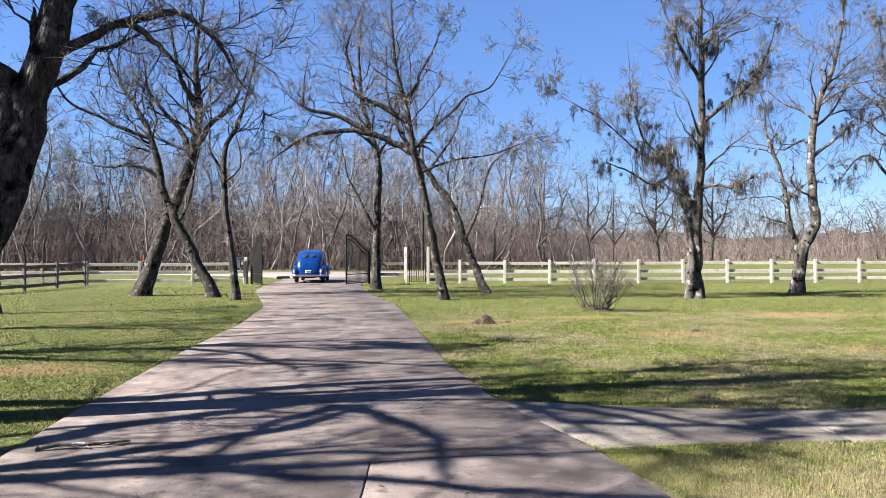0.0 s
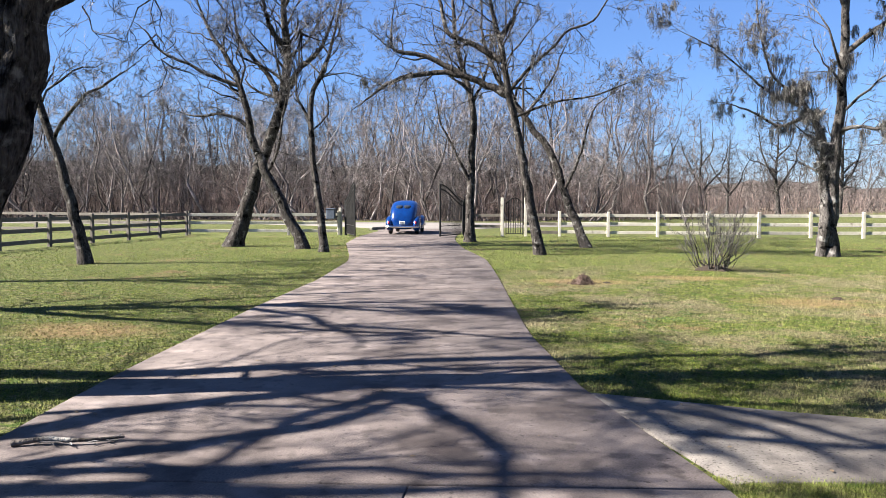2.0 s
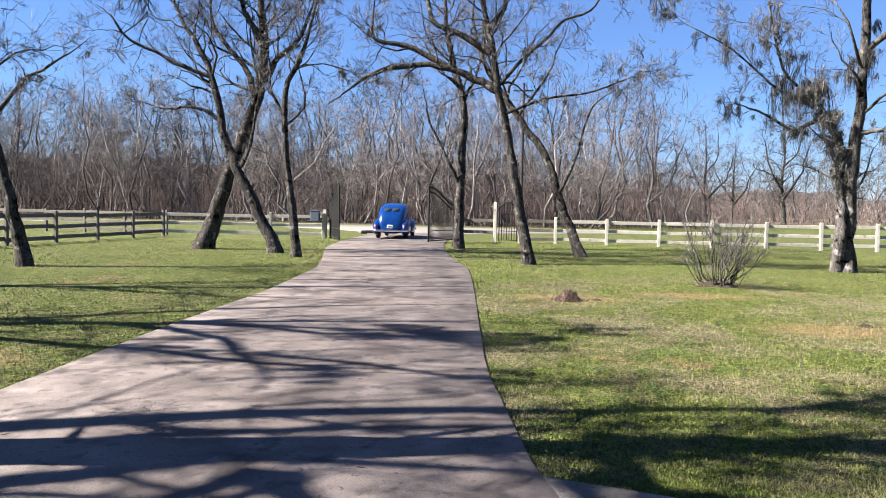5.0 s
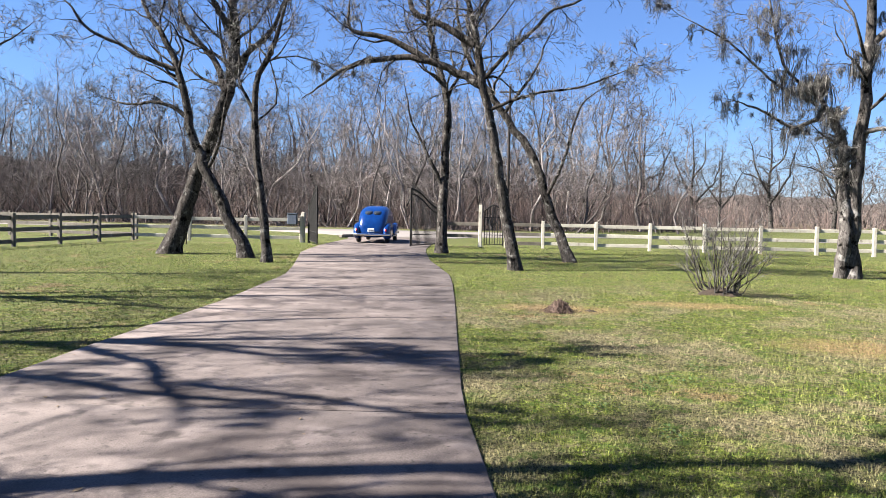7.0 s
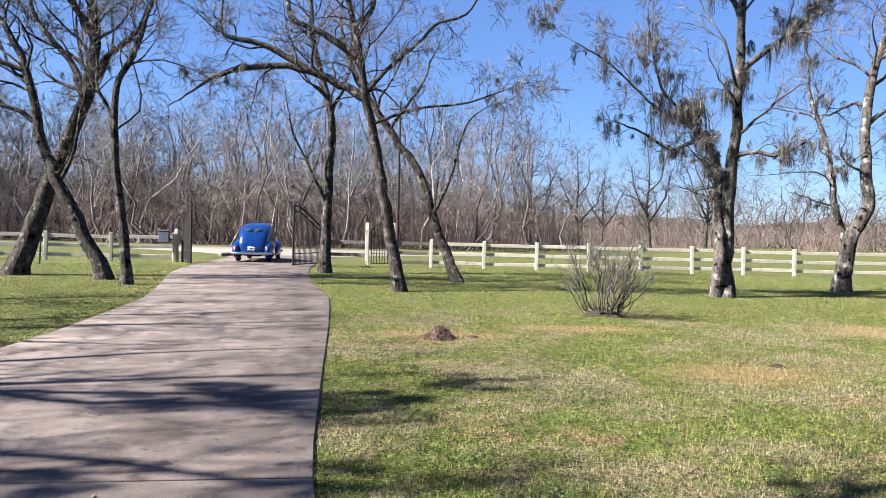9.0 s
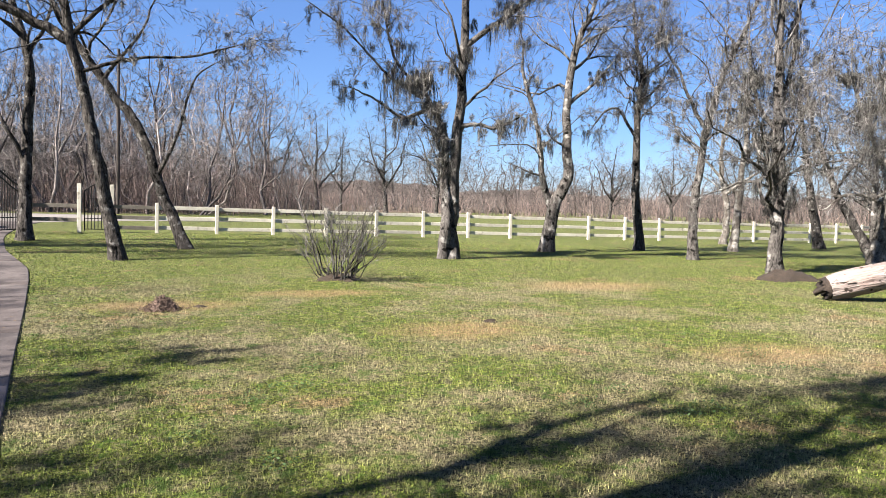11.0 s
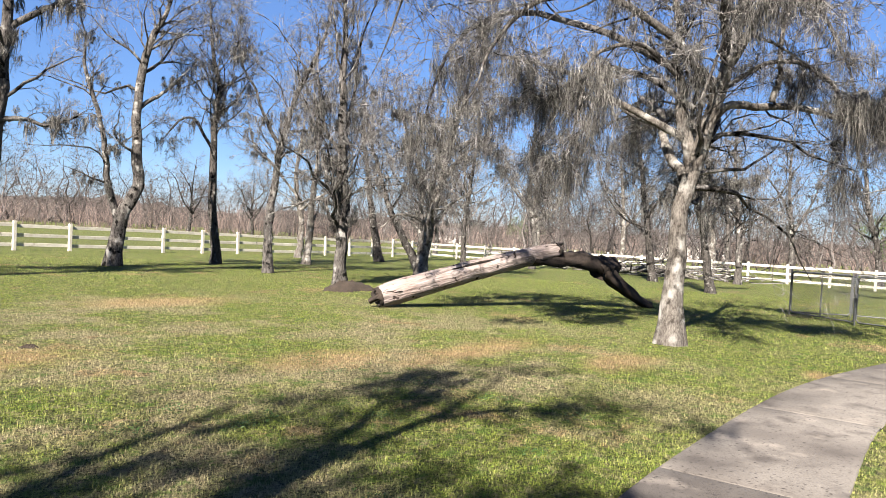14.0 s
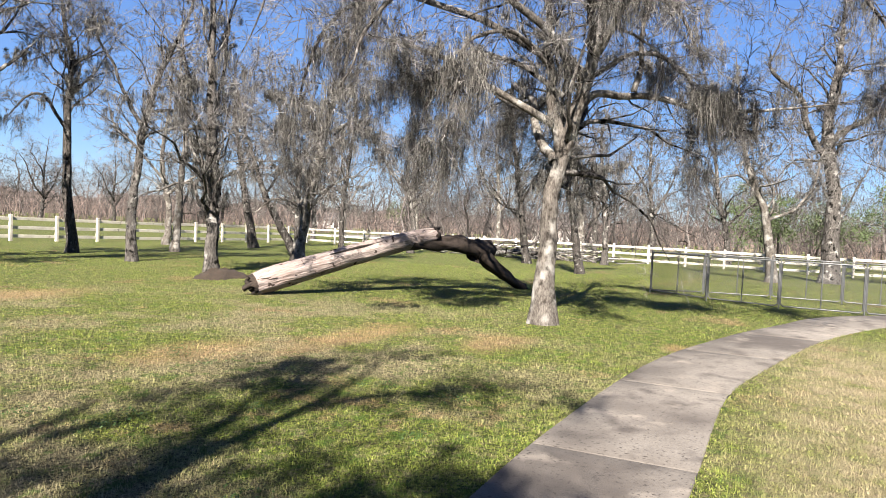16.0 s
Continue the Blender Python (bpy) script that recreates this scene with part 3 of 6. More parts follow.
# ---- board fences ----
def bevelled_box(name, sx, sy, sz, mat, bevel=0.012, z0=0.0):
    bm = bmesh.new()
    bmesh.ops.create_cube(bm, size=1)
    for v in bm.verts:
        v.co = Vector((v.co.x * sx, v.co.y * sy, (v.co.z + 0.5) * sz + z0))
    bmesh.ops.bevel(bm, geom=bm.edges[:], offset=bevel, segments=1, affect="EDGES")
    me = bpy.data.meshes.new(name)
    bm.to_mesh(me)
    bm.free()
    me.materials.append(mat)
    return me


POST = bevelled_box("post", 0.14, 0.14, 1.36, PAINT, 0.012, -0.12)
RAIL = bevelled_box("rail", 1.0, 0.035, 0.15, PAINT, 0.006, -0.075)
POSTG = bevelled_box("post", 0.13, 0.13, 1.34, GREYWOOD, 0.012, -0.12)
RAILG = bevelled_box("rail", 1.0, 0.035, 0.15, GREYWOOD, 0.006, -0.075)
frng = np.random.default_rng(5)


def fence(label, corners, step, grey=False, heights=(1.04, 0.62, 0.21), side=1, last=True, first=True, missing=()):
    ob = thing("board_fence", label, "fence", "board fences")
    pm, rm = (POSTG, RAILG) if grey else (POST, RAIL)
    number = 0
    for (x0, y0), (x1, y1) in zip(corners[:-1], corners[1:]):
        L = math.hypot(x1 - x0, y1 - y0)
        n = max(1, round(L / step))
        a = math.atan2(y1 - y0, x1 - x0)
        for k in range(n + (1 if last and (x1, y1) == corners[-1] else 0)):
            if k == 0 and number == 0 and not first:
                number += 1
                continue
            number += 1
            f = k / n
            part("post", pm, ob, at=pose(x0 + (x1 - x0) * f, y0 + (y1 - y0) * f, frng.uniform(-0.03, 0.01), frng.normal(0, 0.7), frng.normal(0, 0.7), math.degrees(a)))
        for k in range(n):
            f = (k + 0.5) / n
            for j, h in enumerate(heights):
                if (k, j) in missing:
                    continue
                ox, oy = -math.sin(a) * 0.035 * side, math.cos(a) * 0.035 * side
                m = pose(x0 + (x1 - x0) * f + ox, y0 + (y1 - y0) * f + oy, h + frng.normal(0, 0.012), frng.normal(0, 0.8), frng.normal(0, 0.35), math.degrees(a))
                part("rail", rm, ob, at=m @ Matrix.Diagonal((L / n - 0.006, 1, 1, 1)))
    return ob


fence("weathered white three-board fence along the lawn's far side", [(0.9, 37.2), (46.0, 38.2)], 2.34)
fence("white three-board fence turning along the side pasture", [(46.0, 38.2), (49.5, 20.0), (47.5, -8.0)], 2.4, first=False)
fence("white three-board fence beside the iron gate", [(-18.0, 35.4), (-10.35, 36.8)], 2.5, first=False)
fence("grey weathered three-board fence running up the lawn", [(-18.0, 35.4), (-18.6, 16.0), (-18.8, 4.0)], 2.35, grey=True, side=-1)
fence("dark grey board fence of the paddock behind", [(-18.3, 36.2), (-40.0, 38.5)], 2.4, grey=True)
fence("grey two-board fence between drive gate and foot gate", [(-3.75, 36.9), (-1.95, 37.0)], 1.8, grey=True, heights=(1.04, 0.5), last=False, first=False)
fence("shaded grey three-board fence beside the foot gate", [(-0.9, 37.05), (0.9, 37.2)], 1.8, grey=True, last=False, first=False)


# ---- iron gates ----
def gate_leaf(x, y, tip_x, tip_y, low, high, label):
    """A leaf hinged at (x, y) whose top rises in a curve towards its tip."""
    L = math.hypot(tip_x - x, tip_y - y)
    root = thing("iron_gate_leaf", label, "gate", "drive gate", at=pose(x, y, 0, 0, 0, math.degrees(math.atan2(tip_y - y, tip_x - x))))

    def top(u):
        return low + (high - low) * (0.5 - 0.5 * math.cos(math.pi * u)) ** 0.8

    def bar(name, pts, r, sides=6):
        p = np.array(pts, float)[None]
        return part(name, mesh_of(name, *tubes(p, np.full(p.shape[:2], r), sides), IRON, False), root)
    bar("hinge_post", [(-0.12, 0, -0.1), (-0.12, 0, low * 0.5), (-0.12, 0, low + 0.12)], 0.065, 8)
    bar("stile", [(0, 0, 0.06), (0, 0, 1.0), (0, 0, low)], 0.04)
    bar("stile", [(L, 0, 0.06), (L, 0, 1.0), (L, 0, high)], 0.04)
    bar("top_rail", [(L * k / 10, 0, top(k / 10)) for k in range(11)], 0.034)
    bar("upper_rail", [(L * k / 10, 0, top(k / 10) - 0.22) for k in range(11)], 0.026)
    bar("bottom_rail", [(0, 0, 0.1), (L / 2, 0, 0.1), (L, 0, 0.1)], 0.024)
    bar("middle_rail", [(0, 0, 0.55), (L / 2, 0, 0.55), (L, 0, 0.55)], 0.02)
    n = 24
    for k in range(1, n):
        u = k / n
        bar("picket", [(L * u, 0, 0.1), (L * u, 0, 0.9), (L * u, 0, top(u) + 0.10), (L * u, 0, top(u) + 0.16)], 0.015, 4)
    return root


gate_leaf(-9.95, 36.75, -8.9, 34.6, 1.72, 2.52, "black wrought-iron drive gate leaf standing open beside white fence")
gate_leaf(-3.9, 36.75, -4.75, 34.6, 1.72, 2.52, "black wrought-iron drive gate leaf standing open beside a leaning trunk")

foot = thing("foot_gate", "small arched black iron foot gate between fence posts", "gate", at=pose(-1.78, 37.0, 0, 0, 0, 4))


def foot_bar(name, pts, r, sides=6):
    p = np.array(pts, float)[None]
    part(name, mesh_of(name, *tubes(p, np.full(p.shape[:2], r), sides), IRON), foot)


for sx in (0.02, 0.86):
    foot_bar("stile", [(sx, 0, 0.06), (sx, 0, 0.9), (sx, 0, 1.62)], 0.024)
foot_bar("arch", [(0.02 + 0.84 * k / 10, 0, 1.62 + 0.28 * math.sin(math.pi * k / 10)) for k in range(11)], 0.03)
for h in (0.12, 0.55, 1.35):
    foot_bar("crossbar", [(0.02, 0, h), (0.44, 0, h), (0.86, 0, h)], 0.018)
for k in range(1, 7):
    u = k / 7
    foot_bar("picket", [(0.02 + 0.84 * u, 0, 0.12), (0.02 + 0.84 * u, 0, 0.9), (0.02 + 0.84 * u, 0, 1.62 + 0.28 * math.sin(math.pi * u))], 0.017, 4)
for k in range(6):
    a = 2 * math.pi * k / 6
    foot_bar("scroll", [(0.44 + 0.10 * math.cos(a + s) + 0.07 * math.cos(a), 0, 1.05 + 0.10 * math.sin(a + s) + 0.07 * math.sin(a)) for s in (0, 1, 2, 3)], 0.013, 4)

TALLPOST = bevelled_box("gate_post", 0.15, 0.15, 2.02, PAINT, 0.012, -0.1)
for x, y in ((-1.95, 37.0), (-0.78, 37.1)):
    tagged(part("gate_post", TALLPOST, at=pose(x, y, 0)), "tall white timber post beside the foot gate", "post", "gate posts")
tagged(part("gate_post", bevelled_box("gate_post", 0.15, 0.15, 1.5, PAINT, 0.012, -0.1), at=pose(-10.28, 36.85, 0)), "white timber end post beside the drive gate", "post", "gate posts")

opener = thing("gate_opener_box", "dark plastic gate control box on the white fence", "box", at=pose(-10.7, 36.55, 0.82))
part("body", bevelled_box("body", 0.46, 0.2, 0.5, BOXGREY, 0.03), opener)
part("lid", bevelled_box("lid", 0.5, 0.24, 0.05, BOXGREY, 0.015, 0.5), opener)
part("bracket", bevelled_box("bracket", 0.2, 0.12, 0.08, GREYWOOD, 0.01, 0.1), opener, at=pose(0.2, 0.12, 0))

# ---- driven stake, utility pole, kerb stone ----
stake = thing("marker_stake", "thin rusty stake with a red painted top in the lawn", "stake", at=pose(-13.9, 32.6, 0, 0, 2, 0))
part("shaft", bevelled_box("shaft", 0.05, 0.05, 1.5, ROTWOOD, 0.008, -0.15), stake)
part("painted_top", bevelled_box("painted_top", 0.056, 0.056, 0.34, STAKERED, 0.008, 1.2), stake)
pole = thing("utility_pole", "grey wooden utility pole beside the road", "pole", at=pose(-1.9, 65.5, 0))
pp = np.array([[(0, 0, -0.3), (0.02, 0, 4), (0, 0.03, 8), (0.02, 0, 12.5)]], float)
part("shaft", mesh_of("shaft", *tubes(pp, np.array([[0.13, 0.125, 0.115, 0.10]]), 10), POLEWOOD, True), pole)
part("crossarm", bevelled_box("crossarm", 1.8, 0.1, 0.12, POLEWOOD, 0.01), pole, at=pose(0, 0.12, 11.8))
for k in (-0.75, -0.3, 0.3, 0.75):
    part("insulator", mesh_of("insulator", *tubes([[(k, 0.12, 11.9), (k, 0.12, 11.98), (k, 0.12, 12.06)]], [[0.02, 0.05, 0.03]], 8), GALV, True), pole)
tagged(part("kerb_stone", bevelled_box("kerb_stone", 1.2, 0.3, 0.22, GREYWOOD, 0.05, -0.04), at=pose(-10.1, 44.2, 0, 0, 0, 60)), "rough grey stone block at the drive's edge", "stone")


# ---- trees of the yard ----
tree("large dark leaning tree with rough mossy bark beside the drive", [
    (0.31, 0.04, [(-5.45, 6.75, 0), (-4.8, 6.88, 1.2), (-4.42, 6.95, 2.0), (-4.1, 7.0, 3.1), (-3.8, 7.05, 4.2), (-3.2, 7.05, 6.2), (-2.6, 6.8, 8.0), (-2.2, 6.9, 9.6)]),
    (0.16, 0.06, [(-4.28, 6.97, 2.7), (-4.5, 6.98, 3.4), (-4.9, 6.9, 4.2), (-5.6, 6.6, 6.2), (-6.0, 7.0, 9.0)]),
    (0.065, 0.012, [(-3.9, 7.03, 3.55), (-3.46, 7.03, 3.79), (-3.2, 7.0, 3.9), (-2.93, 7.0, 3.8), (-2.7, 7.0, 3.55), (-2.4, 7.1, 3.2)])] + [
    (0.07, 0.02, [(-3.7, 7.1, 4.8), (-3.2, 6.9, 5.6), (-2.9, 7.0, 6.4), (-2.6, 7.2, 7.0)]),
    (0.06, 0.02, [(-3.15, 7.0, 6.3), (-2.6, 7.4, 7.4), (-2.3, 7.7, 8.0), (-2.0, 7.9, 8.5)]),
    (0.07, 0.02, [(-4.35, 6.95, 2.3), (-4.9, 6.9, 2.6), (-5.6, 6.9, 2.7), (-6.4, 7.3, 3.2)]),
    (0.10, 0.03, [(-5.3, 6.7, 5.4), (-6.0, 6.0, 6.0), (-6.6, 5.2, 6.6), (-6.6, 4.2, 7.4), (-7.0, 3.4, 8.0)])] + [
    (0.075, 0.02, [(-6.0, 6.0, 6.0), (-5.6, 5.2, 6.5), (-5.5, 4.4, 6.9), (-5.0, 3.8, 7.6)]),
    (0.07, 0.03, [(-6.6, 5.2, 6.6), (-7.3, 5.0, 7.2), (-7.9, 4.4, 7.8)]),
    (0.08, 0.02, [(-2.7, 6.85, 7.7), (-2.4, 6.2, 8.2), (-2.3, 5.7, 8.5), (-2.1, 5.3, 8.8)]),
    (0.045, 0.012, [(-3.2, 7.0, 3.9), (-2.6, 7.1, 4.02), (-2.2, 7.1, 3.7), (-1.9, 7.2, 3.2)]),
    (0.05, 0.04, [(-4.02, 7.0, 3.5), (-4.06, 6.98, 3.75), (-4.05, 6.97, 4.05)])], moss=110, bushy=(3, 4, 9), clear=0.5, moss_long=0.5, density=0.75, knots=0.13, fine=2, hair=0.7, twigs=0.6)
tree("broad dark tree with heavy forking limbs on the lawn", [
    (0.27, 0.04, [(-11.60, 3.40, 0), (-11.40, 3.30, 2.0), (-11.00, 3.20, 4.0), (-10.40, 3.00, 6.6), (-10.00, 2.80, 8.6), (-9.80, 2.60, 10.4)]),
    (0.15, 0.04, [(-11.10, 3.20, 3.4), (-9.80, 3.60, 4.6), (-8.40, 3.80, 5.6), (-7.60, 4.00, 6.3)]),
    (0.10, 0.03, [(-8.60, 3.80, 5.5), (-7.80, 3.20, 6.4), (-7.20, 2.40, 7.4), (-6.80, 1.60, 8.6)]),
    (0.10, 0.03, [(-10.40, 3.00, 6.6), (-9.40, 3.40, 7.6), (-8.60, 3.00, 8.8)]),
    (0.17, 0.09, [(-11.05, 3.2, 3.6), (-10.2, 3.2, 4.5), (-9.5, 4.3, 5.2), (-9.1, 5.2, 5.9), (-8.5, 5.5, 6.5), (-7.3, 5.5, 7.0)]),
    (0.14, 0.07, [(-10.2, 3.25, 4.5), (-9.3, 3.7, 5.0), (-8.5, 4.6, 6.0), (-8.4, 5.4, 6.5)]),
    (0.09, 0.02, [(-8.5, 5.4, 6.45), (-9.3, 4.4, 6.7), (-9.6, 3.4, 6.9), (-9.6, 2.5, 7.0)]),
    (0.10, 0.02, [(-8.4, 5.4, 6.5), (-8.2, 4.4, 6.8), (-8.4, 2.9, 7.2), (-8.5, 2.0, 7.3)]),
    (0.08, 0.02, [(-7.3, 5.5, 7.0), (-7.4, 4.3, 7.4), (-7.2, 3.2, 7.7)]),
    (0.08, 0.02, [(-7.4, 4.4, 7.4), (-6.4, 4.1, 7.8), (-5.4, 4.0, 8.2), (-4.6, 4.0, 8.6)]),
    (0.08, 0.02, [(-7.3, 5.5, 7.0), (-6.2, 5.2, 7.6), (-5.2, 4.9, 8.2), (-4.4, 5.0, 8.6)]),
    (0.10, 0.03, [(-11.25, 3.25, 2.9), (-9.9, 4.2, 3.9), (-8.7, 4.4, 4.7), (-7.5, 4.3, 5.2)]),
    (0.08, 0.02, [(-9.9, 4.2, 3.9), (-9.0, 5.0, 4.6), (-8.0, 5.2, 5.2), (-7.2, 5.0, 5.8)])], clear=0.45, moss=8, moss_long=0.5, density=0.6, fine=1, bushy=(9, 10))
tree("twin-stemmed dark tree leaning over the lawn beside the drive", [
    (0.30, 0.06, [(-12.50, 5.70, 0), (-11.90, 5.52, 2.0), (-10.80, 6.10, 4.4), (-10.10, 5.95, 5.8), (-9.40, 6.40, 7.0), (-7.80, 6.80, 9.0), (-6.60, 7.20, 11.0)]),
    (0.20, 0.04, [(-12.30, 5.60, 0.8), (-11.90, 5.25, 2.5), (-11.20, 5.40, 4.5), (-10.50, 5.25, 5.6), (-10.00, 5.65, 6.5), (-8.60, 6.00, 8.4), (-7.60, 6.40, 9.8)]),
    (0.10, 0.03, [(-7.90, 6.70, 8.9), (-6.60, 7.40, 9.6), (-6.00, 7.70, 9.9)]),
    (0.09, 0.03, [(-7.10, 7.10, 10.0), (-6.30, 6.90, 10.4)]),
    (0.10, 0.03, [(-8.70, 6.00, 8.3), (-7.60, 5.60, 8.9), (-6.80, 5.40, 9.3)])], clear=0.55, moss=40, moss_long=0.6, density=0.55, fine=0)
tree("dark spreading tree on the lawn beside the drive", [
    (0.26, 0.08, [(-13.50, 9.60, 0), (-13.30, 9.70, 2.0), (-13.00, 9.90, 4.2), (-12.60, 10.00, 7.0), (-12.20, 10.20, 11.0)]),
    (0.13, 0.03, [(-13.10, 9.80, 3.4), (-12.00, 10.80, 5.0), (-10.80, 11.80, 6.6), (-9.80, 12.60, 8.4)]),
    (0.13, 0.03, [(-13.00, 9.90, 4.4), (-11.80, 9.00, 5.6), (-10.40, 8.20, 7.0), (-9.40, 7.60, 8.8)]),
    (0.10, 0.03, [(-12.60, 10.00, 7.0), (-11.20, 9.80, 8.2), (-9.80, 10.00, 9.6)]),
    (0.12, 0.03, [(-12.65, 10.0, 6.6), (-12.0, 9.4, 7.2), (-11.4, 8.8, 7.5), (-11.0, 7.6, 7.8), (-11.1, 6.5, 8.0)]),
    (0.10, 0.02, [(-12.6, 10.0, 6.9), (-11.4, 9.8, 7.4), (-10.4, 9.5, 7.7), (-9.5, 9.3, 8.0), (-8.6, 9.4, 8.5)]),
    (0.07, 0.02, [(-11.2, 8.2, 7.65), (-10.2, 7.8, 8.0), (-9.3, 7.4, 8.3), (-8.6, 7.5, 8.8)])], clear=0.45, moss=20, moss_long=0.5, fine=0, bushy=(2, 3))
tree("dark crooked tree on the lawn beside the drive", [
    (0.24, 0.07, [(-14.50, 13.80, 0), (-14.40, 13.90, 2.0), (-14.00, 14.00, 4.0), (-13.40, 14.20, 7.0), (-13.20, 14.40, 10.5)]),
    (0.12, 0.03, [(-14.10, 14.00, 3.6), (-13.00, 15.00, 5.0), (-11.80, 16.00, 6.4), (-10.80, 16.80, 8.0)]),
    (0.12, 0.03, [(-13.90, 14.10, 4.6), (-12.60, 13.20, 6.0), (-11.40, 12.60, 7.6)])], clear=0.45, moss=20, moss_long=0.5, fine=0)
tree("slender dark trunk leaning over the lawn", [
    (0.17, 0.05, [(-12.1, 19.0, 0), (-12.4, 18.9, 1.6), (-12.8, 18.9, 3.0), (-13.3, 18.9, 4.6), (-13.6, 19.2, 6.5), (-14.2, 19.4, 9.0)]),
    (0.06, 0.02, [(-12.9, 18.9, 3.3), (-12.0, 18.6, 4.2), (-11.0, 18.4, 4.7), (-10.0, 18.6, 5.4)])], moss=10, clear=0.5, density=0.8)
tree("thick grey-barked tree leaning across its neighbour", [
    (0.32, 0.09, [(-11.6, 27.0, 0), (-11.1, 27.1, 1.4), (-10.7, 27.2, 2.8), (-9.75, 27.3, 5.2), (-9.5, 27.4, 7.3), (-9.6, 27.4, 9.5), (-9.2, 27.6, 12.5)]),
    (0.14, 0.04, [(-9.75, 27.3, 5.4), (-10.6, 27.8, 6.8), (-11.6, 28.2, 8.0), (-12.2, 28.4, 10.0)]),
    (0.13, 0.04, [(-9.6, 27.4, 6.0), (-8.6, 27.0, 6.6), (-7.9, 26.8, 7.4), (-7.2, 26.6, 9.2)]),
    (0.12, 0.04, [(-9.5, 27.4, 7.3), (-10.0, 26.6, 8.6), (-10.3, 26.0, 10.5)])], moss=25, moss_long=0.5, density=1.1, clear=0.45)
tree("dark crooked tree leaning away from the drive", [
    (0.215, 0.06, [(-8.45, 26.0, 0), (-9.2, 26.0, 1.5), (-9.9, 26.0, 2.9), (-10.4, 26.1, 4.0), (-10.6, 26.1, 5.2), (-11.2, 26.2, 6.7), (-12.2, 26.3, 8.2), (-12.8, 26.5, 10.0)]),
    (0.07, 0.02, [(-9.85, 26.0, 2.6), (-9.3, 25.8, 3.6), (-8.9, 25.7, 5.0), (-8.6, 25.4, 6.6)]),
    (0.09, 0.025, [(-10.9, 26.1, 5.9), (-12.2, 25.8, 6.4), (-13.6, 25.5, 7.3), (-14.6, 25.4, 8.2)]),
    (0.08, 0.02, [(-10.5, 26.1, 4.4), (-11.6, 26.2, 4.9), (-12.8, 26.5, 4.9), (-14.0, 26.6, 5.2)])], moss=16, moss_long=0.4, clear=0.5)
tree("upright dark young tree beside the drive", [
    (0.15, 0.045, [(-7.2, 24.5, 0), (-7.35, 24.6, 1.4), (-7.6, 24.7, 2.9), (-7.7, 24.8, 5.0), (-7.3, 24.9, 6.1), (-6.9, 25.0, 7.4), (-6.5, 25.0, 9.4)]),
    (0.06, 0.02, [(-7.65, 24.7, 4.2), (-8.2, 24.8, 5.6), (-8.5, 24.6, 7.4)])], moss=14, moss_long=0.4, clear=0.4)
tree("straight dark tree beside the drive gate", [
    (0.21, 0.06, [(-2.98, 31.4, 0), (-3.0, 31.6, 1.6), (-2.95, 31.7, 3.2), (-2.9, 31.8, 5.5), (-3.2, 31.8, 6.8), (-3.7, 31.9, 8.8), (-3.8, 32.0, 11), (-3.5, 32.0, 13.5)]),
    (0.08, 0.02, [(-3.0, 31.6, 2.5), (-3.5, 31.4, 3.6), (-4.2, 31.3, 5.2), (-4.6, 31.2, 7.0)]),
    (0.08, 0.02, [(-2.95, 31.8, 5.8), (-2.2, 31.7, 7.4), (-1.7, 31.6, 9.5)])], moss=20, moss_long=0.6, clear=0.45)
tree("tall dark tree with long crooked limbs reaching over the drive", [
    (0.175, 0.06, [(0.05, 24.3, 0), (-0.2, 24.4, 1.2), (-0.45, 24.4, 2.6), (-0.75, 24.5, 4.0), (-1.05, 24.5, 5.4), (-1.3, 24.5, 6.8), (-1.7, 24.5, 8.6), (-1.8, 24.4, 11.5)]),
    (0.14, 0.04, [(-1.0, 24.6, 5.1), (-1.9, 24.7, 5.6), (-2.8, 24.7, 5.9), (-4.6, 24.6, 5.75), (-5.4, 24.6, 5.3), (-6.2, 24.5, 4.7)]),
    (0.11, 0.03, [(-2.6, 24.7, 5.85), (-3.7, 24.7, 6.4), (-4.7, 24.6, 6.6), (-4.9, 24.7, 7.1), (-4.7, 24.8, 8.6)])] + [
    (0.12, 0.03, [(-1.25, 24.5, 6.2), (-2.2, 24.6, 6.8), (-3.0, 24.7, 7.3), (-3.2, 24.8, 8.8), (-2.8, 24.9, 10.6)]),
    (0.065, 0.02, [(-1.05, 24.5, 5.2), (0.4, 24.2, 6.3), (1.6, 24.0, 7.2), (2.6, 24.0, 8.8)]),
    (0.05, 0.015, [(-0.8, 24.5, 4.4), (0.6, 24.3, 5.0), (2.0, 24.3, 5.3), (3.2, 24.4, 5.7)]),
    (0.08, 0.02, [(-1.3, 24.5, 6.8), (-0.6, 24.6, 8.2), (0.2, 24.7, 9.8)])], moss=60, moss_long=0.55, clear=0.55)
tree("dark leaning tree crossing behind another trunk", [
    (0.18, 0.07, [(1.75, 28.3, 0), (1.0, 28.6, 1.7), (0.5, 28.8, 3.3), (-0.4, 29.0, 4.6), (-1.1, 29.2, 5.6), (-1.8, 29.4, 6.7), (-2.3, 29.6, 8.2), (-2.4, 29.8, 10.4)]),
    (0.07, 0.02, [(0.9, 28.6, 2.2), (1.5, 28.4, 3.4), (2.0, 28.3, 4.8), (3.0, 28.2, 6.0)]),
    (0.07, 0.02, [(-0.6, 29.0, 4.9), (0.3, 28.9, 6.3), (1.1, 28.8, 8.2)])], moss=25, moss_long=0.5, clear=0.5, density=0.9)
